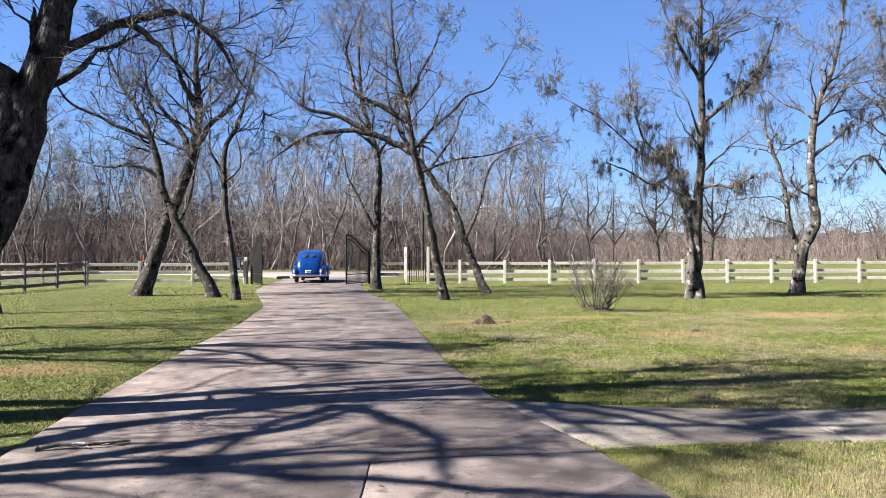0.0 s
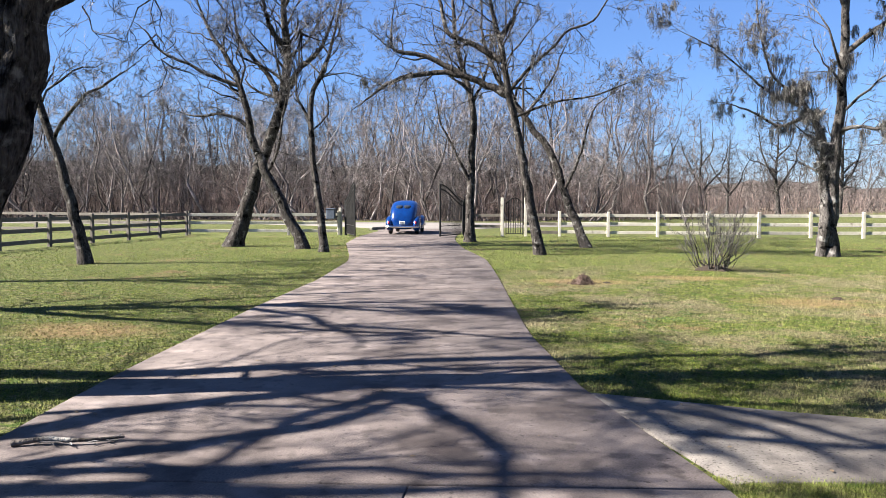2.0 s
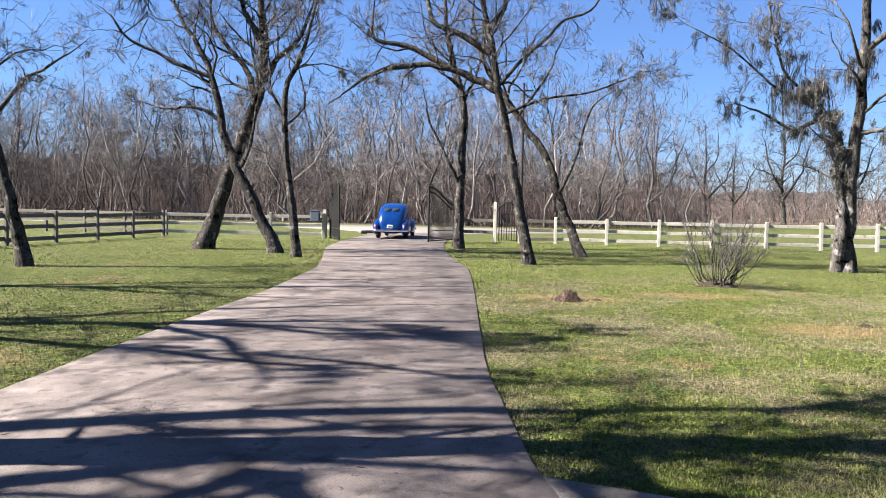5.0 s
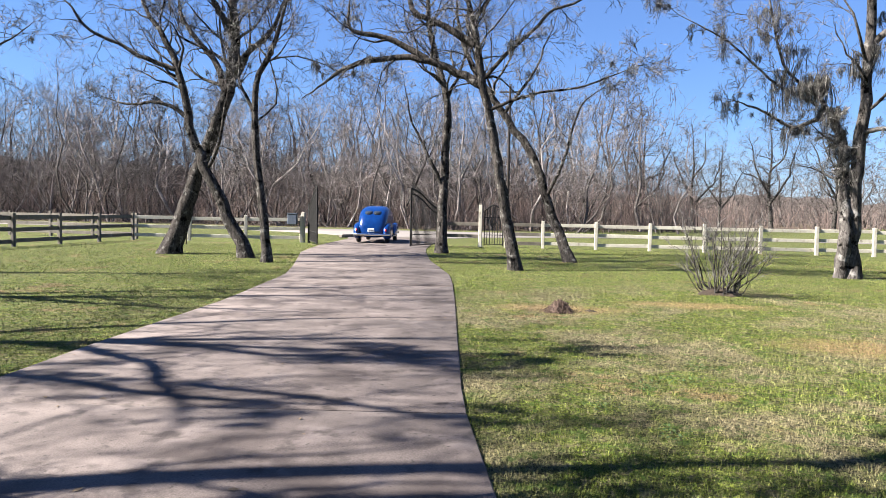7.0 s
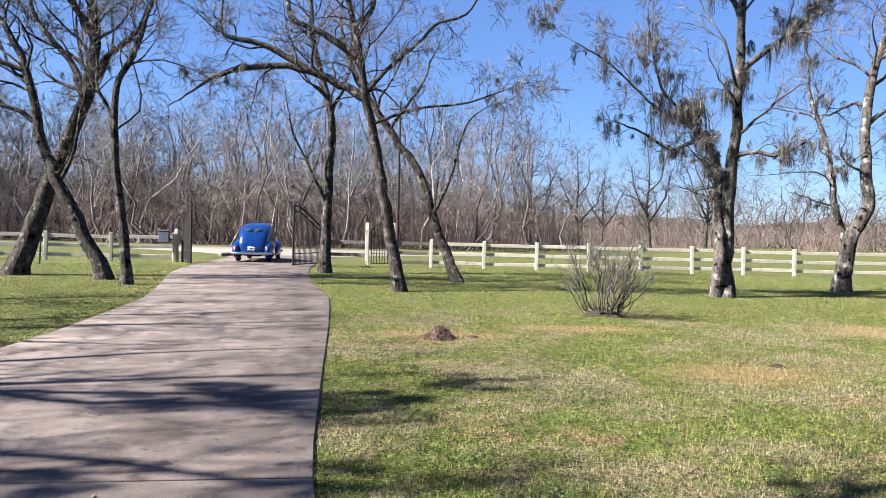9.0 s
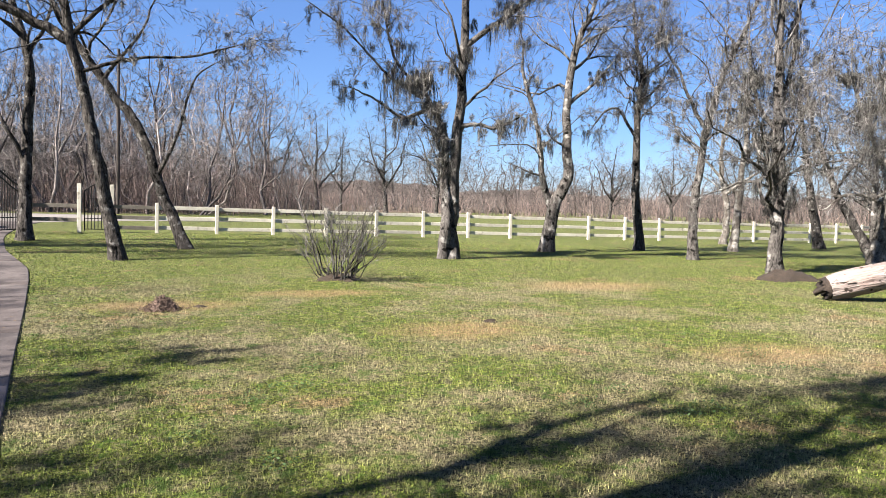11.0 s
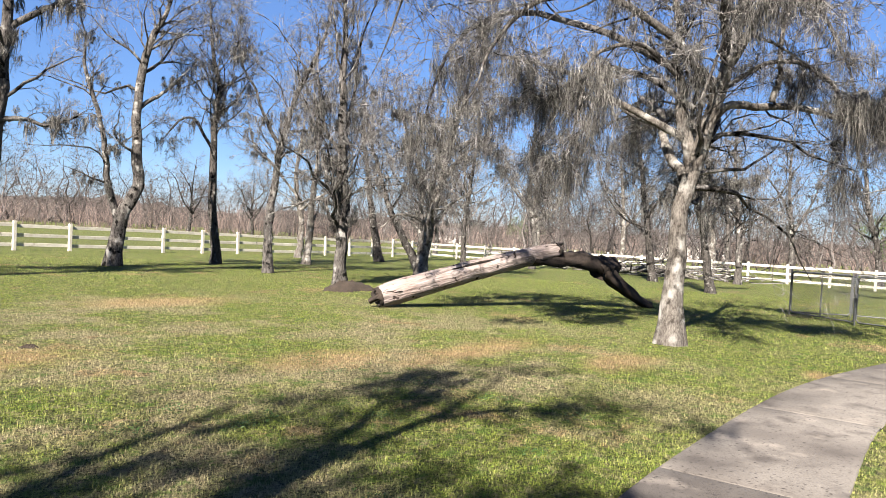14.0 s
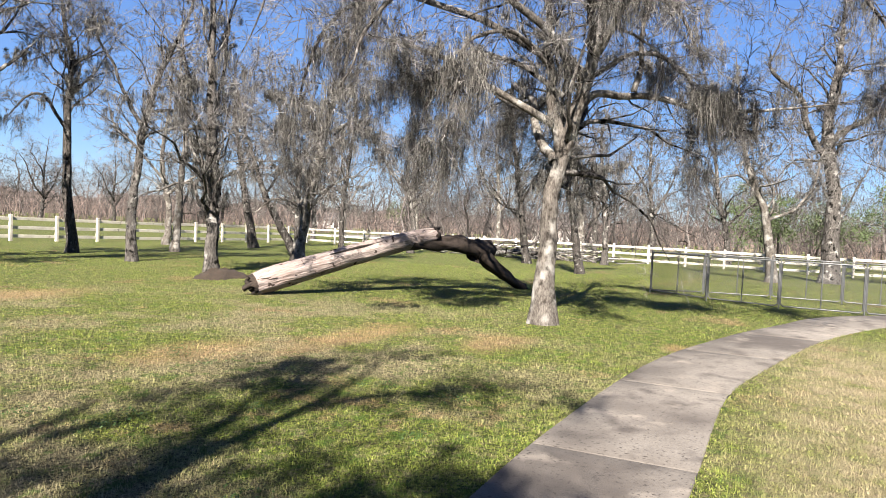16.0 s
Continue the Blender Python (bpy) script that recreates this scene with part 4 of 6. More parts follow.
tree("tall forked tree hung with grey moss before the fence", [
    (0.22, 0.07, [(9.02, 25.0, 0), (9.02, 25.1, 1.5), (9.07, 25.1, 3.0), (9.15, 25.0, 4.6), (9.2, 25.0, 6.4), (9.15, 24.9, 8.6), (9.1, 24.8, 10.6), (9.3, 24.7, 13.6)], GREYBARK),
    (0.20, 0.07, [(8.72, 24.95, -0.1), (8.76, 25.0, 1.0), (8.84, 25.2, 2.0), (8.78, 25.35, 2.9), (8.6, 25.5, 3.9), (8.2, 25.6, 4.8), (8.0, 25.6, 5.4)], GREYBARK),
    (0.06, 0.015, [(8.1, 25.6, 5.1), (7.5, 25.6, 5.8), (6.9, 25.4, 7.4), (6.6, 25.2, 9.2)]),
    (0.05, 0.015, [(8.2, 25.6, 4.7), (7.2, 25.8, 5.3), (6.1, 25.9, 6.4), (5.0, 25.9, 7.0), (4.0, 25.8, 7.6)])] + [
    (0.08, 0.025, [(9.15, 25.0, 3.9), (9.7, 24.8, 3.95), (10.3, 24.5, 3.9), (10.9, 24.2, 4.4)]),
    (0.10, 0.03, [(9.2, 25.0, 6.2), (10.2, 24.9, 7.0), (11.2, 24.8, 8.2), (11.8, 24.6, 10.0)]),
    (0.09, 0.03, [(9.15, 24.9, 7.6), (8.2, 24.6, 9.0), (7.4, 24.4, 10.8)]),
    (0.07, 0.02, [(8.4, 25.6, 4.4), (7.6, 26.0, 4.2), (6.6, 26.2, 4.7), (5.8, 26.3, 5.0)])], moss=650, moss_long=1.1, clear=0.4, twig=PALETWIG, bark=GREYBARK, density=1.0, bushy=(0, 1))
tree("crooked forked tree with a swollen base and grey moss", [
    (0.27, 0.07, [(14.2, 28.3, 0), (14.4, 28.2, 1.7), (14.8, 28.0, 2.8), (14.7, 28.1, 4.2), (14.75, 28.1, 6.4), (15.1, 28.0, 7.9), (15.6, 27.8, 9.4), (15.8, 27.6, 12.0)]),
    (0.15, 0.04, [(14.3, 28.2, 1.4), (14.0, 28.5, 2.9), (13.7, 28.8, 4.7), (13.3, 29.0, 6.6), (13.0, 29.2, 8.6)]),
    (0.08, 0.02, [(14.75, 28.1, 5.4), (15.8, 27.9, 6.2), (16.8, 27.8, 7.6)])], moss=240, moss_long=0.9, clear=0.35, twig=PALETWIG, bark=GREYBARK)
tree("slim upright tree draped in grey moss", [
    (0.20, 0.05, [(19.2, 29.4, 0), (19.0, 29.5, 2.4), (18.95, 29.6, 5.4), (19.15, 29.7, 7.1), (18.8, 29.8, 8.8), (18.6, 30.0, 11.5)]),
    (0.08, 0.02, [(19.0, 29.5, 4.4), (18.0, 29.7, 5.6), (17.2, 29.8, 5.2), (16.6, 29.9, 4.4)]),
    (0.07, 0.02, [(19.0, 29.6, 5.8), (20.0, 29.4, 7.0), (20.8, 29.3, 8.4)])], moss=285, moss_long=0.9, clear=0.3, twig=PALETWIG, density=1.3)
tree("slender moss-hung tree with a bent crown", [
    (0.18, 0.05, [(18.0, 24.9, 0), (18.0, 25.0, 1.7), (18.2, 25.0, 3.4), (18.4, 24.9, 5.0), (18.9, 24.7, 6.8), (19.4, 24.4, 8.2), (20.0, 24.2, 10.6)]),
    (0.08, 0.02, [(18.35, 24.9, 4.4), (17.6, 25.2, 5.6), (16.9, 25.4, 7.2), (16.6, 25.6, 9.0)]),
    (0.07, 0.02, [(18.4, 24.9, 5.0), (19.6, 24.6, 5.2), (20.6, 24.4, 4.8)])], moss=285, moss_long=0.9, clear=0.3, twig=PALETWIG, bark=GREYBARK, density=1.3)
tree("short pale-barked trunk with hanging moss", [
    (0.19, 0.05, [(24.2, 29.4, 0), (24.35, 29.4, 2.4), (24.5, 29.4, 4.4), (24.6, 29.5, 6.2), (24.2, 29.6, 8.6)]),
    (0.07, 0.02, [(24.5, 29.4, 3.9), (25.2, 29.3, 4.8), (26.0, 29.2, 4.6)])], moss=140, moss_long=0.9, bark=PALE, twig=PALETWIG, clear=0.35)
tree("upright shaggy trunk beside a soil mound", [
    (0.21, 0.06, [(16.9, 20.4, 0), (16.85, 20.4, 1.5), (16.8, 20.5, 3.6), (16.75, 20.6, 6.1), (16.8, 20.7, 8.2), (16.6, 20.9, 11.5)]),
    (0.10, 0.03, [(16.85, 20.4, 1.2), (17.15, 20.3, 2.8), (17.4, 20.2, 4.8), (17.5, 20.1, 7.2), (17.8, 20.0, 9.4)]),
    (0.08, 0.02, [(16.8, 20.5, 3.8), (16.2, 20.8, 5.2), (15.9, 21.0, 7.4)])], moss=520, moss_long=1.0, twig=PALETWIG, clear=0.12, density=1.0, bark=GREYBARK)
tree("dark leaning trunk near the fence corner", [
    (0.26, 0.06, [(32.4, 31.9, 0), (32.0, 32.3, 2.7), (31.8, 32.6, 4.9), (31.4, 32.8, 7.4), (31.6, 33.0, 10.0)])], moss=192, moss_long=0.9, clear=0.35)
tree("pale sunlit trunk leaning among mossy trees", [
    (0.27, 0.07, [(24.1, 22.7, 0), (24.35, 22.7, 1.4), (24.5, 22.6, 2.6), (24.9, 22.5, 3.9), (25.2, 22.4, 5.7), (25.9, 22.0, 8.4), (26.2, 21.8, 11.5)]),
    (0.10, 0.03, [(24.6, 22.6, 3.0), (24.0, 22.9, 4.2), (23.3, 23.1, 5.8), (22.8, 23.2, 8.0)]),
    (0.09, 0.03, [(25.1, 22.4, 5.2), (26.2, 22.0, 5.8), (27.6, 21.6, 5.4), (28.6, 21.4, 4.6)])], moss=760, moss_long=1.2, bark=PALE, twig=PALETWIG, clear=0.2, density=1.0, droop=0.05)
tree("dark leaning trunk behind the pale one", [
    (0.22, 0.06, [(27.0, 24.9, 0), (26.7, 25.6, 1.2), (26.4, 26.3, 2.6), (26.2, 26.8, 4.0), (26.0, 27.4, 5.8), (25.4, 27.8, 8.4)])], moss=176, moss_long=0.9, clear=0.35)
tree("thin dark moss-hung tree near the side fence", [
    (0.17, 0.05, [(35.6, 28.2, 0), (35.6, 28.3, 2.4), (35.9, 28.2, 4.8), (36.2, 28.1, 7.5), (36.0, 28.0, 10.0)])], moss=256, moss_long=1.3, clear=0.2)
tree("pale lichen-spotted tree spreading long moss-hung limbs over the lawn", [
    (0.185, 0.07, [(13.4, 9.3, 0), (13.42, 9.3, 0.9), (13.48, 9.3, 1.7), (13.5, 9.28, 2.4), (13.65, 9.1, 3.3), (13.75, 8.85, 4.3), (13.85, 8.7, 5.3), (14.0, 8.5, 6.4), (14.2, 8.2, 8.6), (14.0, 8.0, 11.0)]),
    (0.13, 0.04, [(13.62, 9.15, 3.0), (13.5, 9.35, 4.2), (13.5, 9.5, 5.0), (13.35, 9.7, 6.2), (12.9, 10.1, 8.4)]),
    (0.09, 0.025, [(13.7, 9.0, 3.8), (13.8, 8.7, 4.12), (14.1, 8.1, 4.2), (14.5, 7.1, 4.1), (14.9, 6.4, 4.0), (15.3, 5.5, 4.1), (16.0, 3.9, 4.4)])] + [
    (0.06, 0.02, [(14.12, 8.05, 4.25), (14.1, 8.0, 4.9), (14.2, 7.9, 6.0), (14.3, 7.6, 7.2)]),
    (0.10, 0.03, [(13.55, 9.3, 2.9), (14.2, 9.9, 3.7), (15.2, 10.6, 4.4), (16.6, 11.4, 4.9), (17.8, 11.9, 4.6), (18.6, 12.2, 3.6)]),
    (0.08, 0.02, [(13.55, 9.35, 3.6), (13.0, 10.4, 4.3), (12.5, 11.6, 4.9), (12.2, 13.0, 5.2)]),
    (0.09, 0.02, [(13.8, 8.8, 4.8), (13.2, 7.8, 5.6), (12.6, 6.4, 6.2), (12.2, 5.0, 6.6)]),
    (0.07, 0.02, [(14.8, 10.3, 4.1), (15.2, 11.6, 4.6), (15.4, 13.0, 4.8), (15.5, 14.4, 5.0)]),
    (0.09, 0.02, [(13.75, 8.9, 4.4), (12.8, 9.6, 5.3), (11.6, 10.4, 5.7), (10.7, 11.1, 5.3), (10.1, 11.6, 4.3), (9.9, 11.8, 3.3)], GREYBARK),
    (0.08, 0.02, [(13.8, 8.8, 5.0), (12.6, 8.4, 5.8), (11.4, 7.8, 6.0), (10.6, 7.5, 5.6), (10.2, 7.3, 4.7)], GREYBARK),
    (0.09, 0.02, [(13.9, 8.6, 5.6), (14.6, 7.4, 6.4), (15.0, 6.0, 6.6), (15.2, 4.8, 6.2), (15.3, 4.0, 5.2), (15.3, 3.7, 4.0)], GREYBARK),
    (0.08, 0.02, [(13.5, 9.5, 4.8), (13.4, 11.0, 5.6), (13.2, 12.6, 5.9), (13.0, 13.8, 5.4), (12.9, 14.5, 4.3), (12.9, 14.8, 3.2)], GREYBARK),
    (0.08, 0.02, [(14.0, 8.5, 6.2), (15.4, 8.6, 7.0), (16.8, 8.2, 7.0), (17.8, 7.7, 6.5), (18.4, 7.3, 5.2), (18.6, 7.1, 3.8)], GREYBARK),
    (0.08, 0.02, [(13.4, 9.7, 6.0), (12.4, 11.0, 7.0), (11.6, 12.6, 7.4), (11.3, 13.6, 7.0), (11.1, 14.3, 5.8), (11.1, 14.6, 4.4)], GREYBARK),
    (0.06, 0.02, [(13.6, 9.2, 4.1), (13.3, 10.2, 4.8), (13.1, 11.1, 4.7), (13.0, 11.7, 3.9), (13.0, 12.0, 2.9)], GREYBARK),
    (0.06, 0.02, [(13.7, 9.0, 4.3), (14.3, 8.3, 4.9), (14.7, 7.6, 4.8), (14.9, 7.1, 4.0), (15.0, 6.9, 3.0)], GREYBARK),
    (0.06, 0.02, [(13.75, 9.0, 4.5), (14.9, 9.5, 4.9), (15.8, 9.7, 4.4), (16.2, 9.8, 3.6), (16.3, 9.9, 2.8)], GREYBARK),
    (0.05, 0.02, [(13.5, 9.4, 4.6), (12.6, 9.9, 5.0), (12.0, 10.4, 4.7), (11.8, 10.6, 3.9), (11.8, 10.7, 3.1)], GREYBARK)], moss=1900, bushy=(1, 2, 4, 5, 6, 7, 11, 12, 14, 15, 16, 17), moss_long=1.35, bark=PALE, wood=GREYBARK, twig=PALETWIG, clear=0.30, density=1.35, droop=0.09, rise=0.06, fine=4, hair=0.68, flare=0.75, twigs=0.75)
tree("dark slanting trunk near the wire pen", [
    (0.19, 0.05, [(30.8, 13.0, 0), (30.5, 13.3, 2.0), (30.35, 13.6, 3.7), (30.5, 13.7, 5.6), (30.2, 14.0, 8.4)]),
    (0.07, 0.02, [(30.4, 13.5, 3.2), (31.2, 12.6, 4.4), (32.2, 11.8, 4.8)])], moss=320, moss_long=1.4, clear=0.25)
tree("grey forked trunk behind the wire pen", [
    (0.25, 0.07, [(35.5, 5.6, 0), (35.4, 5.8, 1.7), (35.3, 6.1, 3.2), (35.1, 6.7, 4.7), (34.8, 7.2, 7.0), (34.9, 7.6, 10.0)]),
    (0.09, 0.03, [(35.3, 6.0, 2.6), (35.8, 4.9, 3.6), (36.2, 4.2, 5.0), (36.4, 3.6, 6.6)])], moss=240, moss_long=1.2, bark=PALE, twig=PALETWIG, clear=0.3)
tree("massive pale trunk with a dark twisting limb", [
    (0.46, 0.14, [(38.6, 3.1, 0), (38.7, 3.2, 2.0), (38.7, 3.2, 4.2), (38.7, 3.6, 7.3), (38.9, 3.3, 10.4), (39.0, 3.2, 13.4)], GREYBARK),
    (0.20, 0.05, [(38.6, 3.4, 5.4), (38.5, 4.1, 6.5), (38.2, 4.7, 8.4), (37.6, 6.1, 9.9), (37.8, 5.8, 11.5)]),
    (0.16, 0.04, [(38.7, 3.5, 6.6), (39.0, 2.0, 8.0), (39.2, 0.6, 8.6), (39.6, -0.8, 10.0)])], moss=190, moss_long=1.2, bark=BARK, twig=PALETWIG, clear=0.45)
tree("dark shaggy tree at the end of the walk", [
    (0.30, 0.08, [(40.5, -0.6, 0), (40.6, -0.5, 2.4), (40.4, -0.6, 5.0), (40.8, -0.4, 8.0), (40.6, -0.2, 11.5)])], moss=260, moss_long=1.2, clear=0.15, density=1.5)
tree("grey moss-hung tree behind the fallen log", [
    (0.22, 0.06, [(37.2, 17.5, 0), (37.0, 17.8, 2.2), (37.2, 18.2, 4.6), (36.8, 18.6, 7.4), (37.2, 19.0, 10.4)]),
    (0.08, 0.02, [(37.1, 18.0, 3.2), (36.2, 17.0, 4.4), (35.4, 16.2, 4.6)])], moss=368, moss_long=1.4, clear=0.2, twig=PALETWIG)
tree("tall grey tree beyond the side fence", [
    (0.28, 0.07, [(55.0, 19.0, 0), (55.2, 19.2, 3.0), (55.0, 19.8, 6.0), (55.6, 20.0, 9.0), (55.2, 20.4, 13.0)]),
    (0.12, 0.03, [(55.1, 19.4, 4.0), (54.0, 18.0, 6.0), (53.2, 17.0, 8.4)])], moss=160, moss_long=1.4, clear=0.25, bark=PALE, twig=PALETWIG)
tree("spreading grey tree beyond the side fence", [
    (0.26, 0.07, [(56.0, 8.5, 0), (56.2, 8.8, 2.6), (55.8, 9.4, 5.0), (56.2, 9.8, 8.0), (56.0, 10.0, 11.0)]),
    (0.12, 0.03, [(56.1, 8.9, 2.8), (57.0, 7.0, 4.6), (57.4, 5.6, 6.0)])], moss=120, moss_long=1.1, clear=0.25, twig=PALETWIG)

for k, (lx, ly, h) in enumerate(((58, 27, 12), (63, 15, 13), (61, 1.5, 12), (54, 33, 11), (68, 21, 13), (52, 42, 11), (60, 44, 12), (40, 26, 10), (42.5, 14.5, 10), (29.0, 35.0, 9.5), (38.5, 33.5, 10))):
    s = 1 if k % 2 else -1
    tree("grey moss-hung tree near the side fence", [
        (0.021 * h, 0.05, [(lx, ly, 0), (lx + 0.15 * s, ly, h * 0.2), (lx - 0.2 * s, ly + 0.3, h * 0.45), (lx + 0.3 * s, ly + 0.5, h * 0.75), (lx, ly, h)]),
        (0.009 * h, 0.03, [(lx, ly, h * 0.28), (lx + 1.0, ly - 1.0, h * 0.42), (lx + 1.6, ly - 1.8, h * 0.6), (lx + 1.8, ly - 2.6, h * 0.8)]),
        (0.009 * h, 0.03, [(lx, ly, h * 0.34), (lx - 1.1, ly + 1.1, h * 0.5), (lx - 1.7, ly + 2.0, h * 0.64), (lx - 2.2, ly + 2.4, h * 0.85)])],
        moss=240, moss_long=1.0, clear=0.2, density=1.2, fine=1, bark=PALE if k % 3 == 0 else GREYBARK, twig=PALETWIG, droop=0.02)

# ---- lone trees in the pasture ----
for lx, ly, h, r, s in ((13, 92, 13.5, 0.33, 0.5), (20, 96, 13.0, 0.30, -0.6), (33, 108, 16.5, 0.36, -0.9), (38, 100, 15.0, 0.34, 0.8), (27, 112, 12.0, 0.24, 0.2), (62, 92, 11.0, 0.28, 0.9), (70, 88, 10.5, 0.26, -0.4), (78, 84, 12.0, 0.30, 0.6), (92, 74, 12.0, 0.3, -0.7), (84, 66, 11.0, 0.26, 0.4), (100, 58, 12.5, 0.3, 0.5)):
    tree("bare grey pasture tree with upswept limbs beyond the road", [
        (r, 0.08, [(lx, ly, 0), (lx + 0.2 * s, ly, h * 0.16), (lx + 0.5 * s, ly + 0.3, h * 0.34), (lx + 0.3 * s, ly, h * 0.6), (lx + 0.9 * s, ly, h)]),
        (r * 0.55, 0.04, [(lx + 0.3 * s, ly, h * 0.22), (lx + 1.9, ly + 0.6, h * 0.42), (lx + 2.6, ly + 0.4, h * 0.6), (lx + 3.6, ly, h * 0.78)]),
        (r * 0.5, 0.04, [(lx + 0.3 * s, ly, h * 0.28), (lx - 1.6, ly - 0.5, h * 0.45), (lx - 2.6, ly, h * 0.66), (lx - 3.4, ly, h * 0.8)]),
        (r * 0.4, 0.03, [(lx + 0.3 * s, ly, h * 0.36), (lx + 2.2 * s, ly + 1.0, h * 0.46), (lx + 4.2 * s, ly + 1.4, h * 0.5), (lx + 5.2 * s, ly, h * 0.58)]),
        (r * 0.4, 0.03, [(lx + 0.3 * s, ly, h * 0.5), (lx - 1.4 * s, ly - 1.0, h * 0.64), (lx - 1.8 * s, ly, h * 0.8), (lx - 1.6 * s, ly, h * 0.96)])],
        clear=0.2, fine=1, density=1.2, spread=1.15, droop=0.05, moss=8, moss_long=0.8)


# ---- woods and thickets ----
def woods_mesh(name, seed, wide, deep, trees, tall, n1, n2, n3, thick, mat):
    rng = np.random.default_rng(seed)
    K = 7
    base = np.c_[rng.uniform(-wide / 2, wide / 2, trees), rng.uniform(0, deep, trees), np.full(trees, -0.1)]
    H = tall * rng.uniform(0.35, 1.1, trees)
    lean = rng.normal(0, 0.2, (trees, 3)) * np.array([1, 1, 0])
    z = np.linspace(0, 1, K)[None, :, None]
    P = base[:, None, :] + (np.array([0, 0, 1.0]) + lean)[:, None, :] * H[:, None, None] * z + np.cumsum(rng.normal(size=(trees, K, 3)) * 0.46 * np.array([1, 1, 0]), 1) * (z > 0)
    R = (0.0082 * H * rng.uniform(0.6, 1.8, trees))[:, None] * np.linspace(1, 0.2, K)[None]
    pieces = [tubes(P, R, 5)]
    P1, R1 = spawn(P, R, n1, 0.12, 1.0, (0.34, 1.0, 4.2), 1.0, 0.2, rng, K=4, thin=0.5, wob=0.42)
    pieces.append(tubes(P1, R1, 3))
    P2, R2 = spawn(P1, R1, n2, 0.1, 1.0, (0.55, 0.5, 1.9), 0.8, 0.1, rng, K=2, thin=0.6, rmin=thick)
    pieces.append(ribbons(P2, R2, rng))
    if n3:
        pieces.append(ribbons(*spawn(P2, R2, n3, 0.1, 1.0, (0.7, 0.4, 1.1), 0.9, 0.1, rng, K=2, thin=0.8, rmin=thick * 0.8), rng))
    v, q = joined(*pieces)
    return mesh_of(name, v, q, mat, False)


def brush_mesh(name, seed, wide, deep, stems, tall):
    rng = np.random.default_rng(seed)
    K = 4
    base = np.c_[rng.uniform(-wide / 2, wide / 2, stems), rng.uniform(0, deep, stems), np.full(stems, -0.1)]
    H = tall * rng.uniform(0.4, 1.15, stems)
    z = np.linspace(0, 1, K)[None, :, None]
    P = base[:, None, :] + (np.array([0, 0, 1.0]) + rng.normal(0, 0.16, (stems, 3)) * np.array([1, 1, 0]))[:, None, :] * H[:, None, None] * z + rng.normal(size=(stems, K, 3)) * 0.07
    R = rng.uniform(0.012, 0.032, stems)[:, None] * np.linspace(1, 0.3, K)[None]
    P1, R1 = spawn(P, R, 6, 0.15, 0.98, (0.40, 0.4, 1.5), 0.75, 0.2, rng, K=2, thin=0.7, rmin=0.009)
    v, q = joined(spikes(P, R), ribbons(P1, R1, rng))
    return mesh_of(name, v, q, BRUSH, False)


W = [woods_mesh("woods", 11 + k, 17, 9, 34, 11.9, 14, 8, 4, 0.013, WOODBARK) for k in range(2)]
FW = [woods_mesh("far_woods", 21 + k, 17, 10, 34, 11.6, 11, 7, 1, 0.022, FARSTEM) for k in range(2)]
BR = [brush_mesh("underbrush", 31 + k, 17, 7, 240, 4.2) for k in range(2)]
wr = np.random.default_rng(3)
for k in range(8):
    x = -104 + 14.5 * k
    y = 66 + max(0, -x - 50) * -0.25
    for row, (dx, dy, s) in enumerate(((0, 0, 1.0), (7, 9, 1.12), (2, 20, 1.3))):
        m = (W if row == 0 else FW)[(k + row) % 2]
        w = part("woods", m, at=pose(x + dx, y + dy, 0, 0, 0, wr.normal(0, 7)) @ Matrix.Diagonal((wr.choice([-1, 1]) * s, s, s * wr.uniform(0.92, 1.12), 1)))
        tagged(w, "dense bare winter woods of thin grey-brown trunks", "woods", kind="stuff")
        for tall in ((1.0,), (1.0, 1.7), (1.9,))[row]:
            w = part("underbrush", BR[(k + row) % 2], at=pose(x + dx + 3, y + dy - 2.5 + 3 * tall, 0, 0, 0, wr.normal(0, 6)) @ Matrix.Diagonal((s, s, tall * s * wr.uniform(0.7, 1.15), 1)))
            tagged(w, "tangled brown leafless underbrush at the woods' edge", "brush", kind="stuff")
for x, y, s in ((5, 100, 0.5), (14, 116, 0.5), (24, 124, 0.5)):
    w = part("woods", FW[int(x) % 2], at=pose(x, y, 0, 0, 0, 5) @ Matrix.Diagonal((0.8, 1, s, 1)))
    tagged(w, "thinning edge of the bare winter woods", "woods", kind="stuff")
# low reddish thicket and thinner woods across the pasture
for k in range(16):
    a = radians(96 - 8.2 * k)
    d = 122 - 14 * math.sin(radians(8.2 * k))
    x, y = d * math.cos(a), 8 + d * math.sin(a)
    w = part("thicket", BR[k % 2], at=pose(x, y, 0, 0, 0, math.degrees(a) - 90) @ Matrix.Diagonal((1.35, 1.2, wr.uniform(0.8, 1.25), 1)))
    tagged(w, "low reddish-brown leafless thicket across the pasture", "brush", kind="stuff")
    w = part("woods", FW[k % 2], at=pose(x * 1.25, y * 1.25, 0, 0, 0, math.degrees(a) - 90) @ Matrix.Diagonal((1.4, 1.2, wr.uniform(0.85, 1.2), 1)))
    tagged(w, "thin bare winter woods across the pasture", "woods", kind="stuff")
    w = part("woods", FW[(k + 1) % 2], at=pose(x * 1.45 + 4, y * 1.45, 0, 0, 0, math.degrees(a) - 80) @ Matrix.Diagonal((-1.6, 1.3, wr.uniform(0.85, 1.15), 1)))
    tagged(w, "thin bare winter woods across the pasture", "woods", kind="stuff")
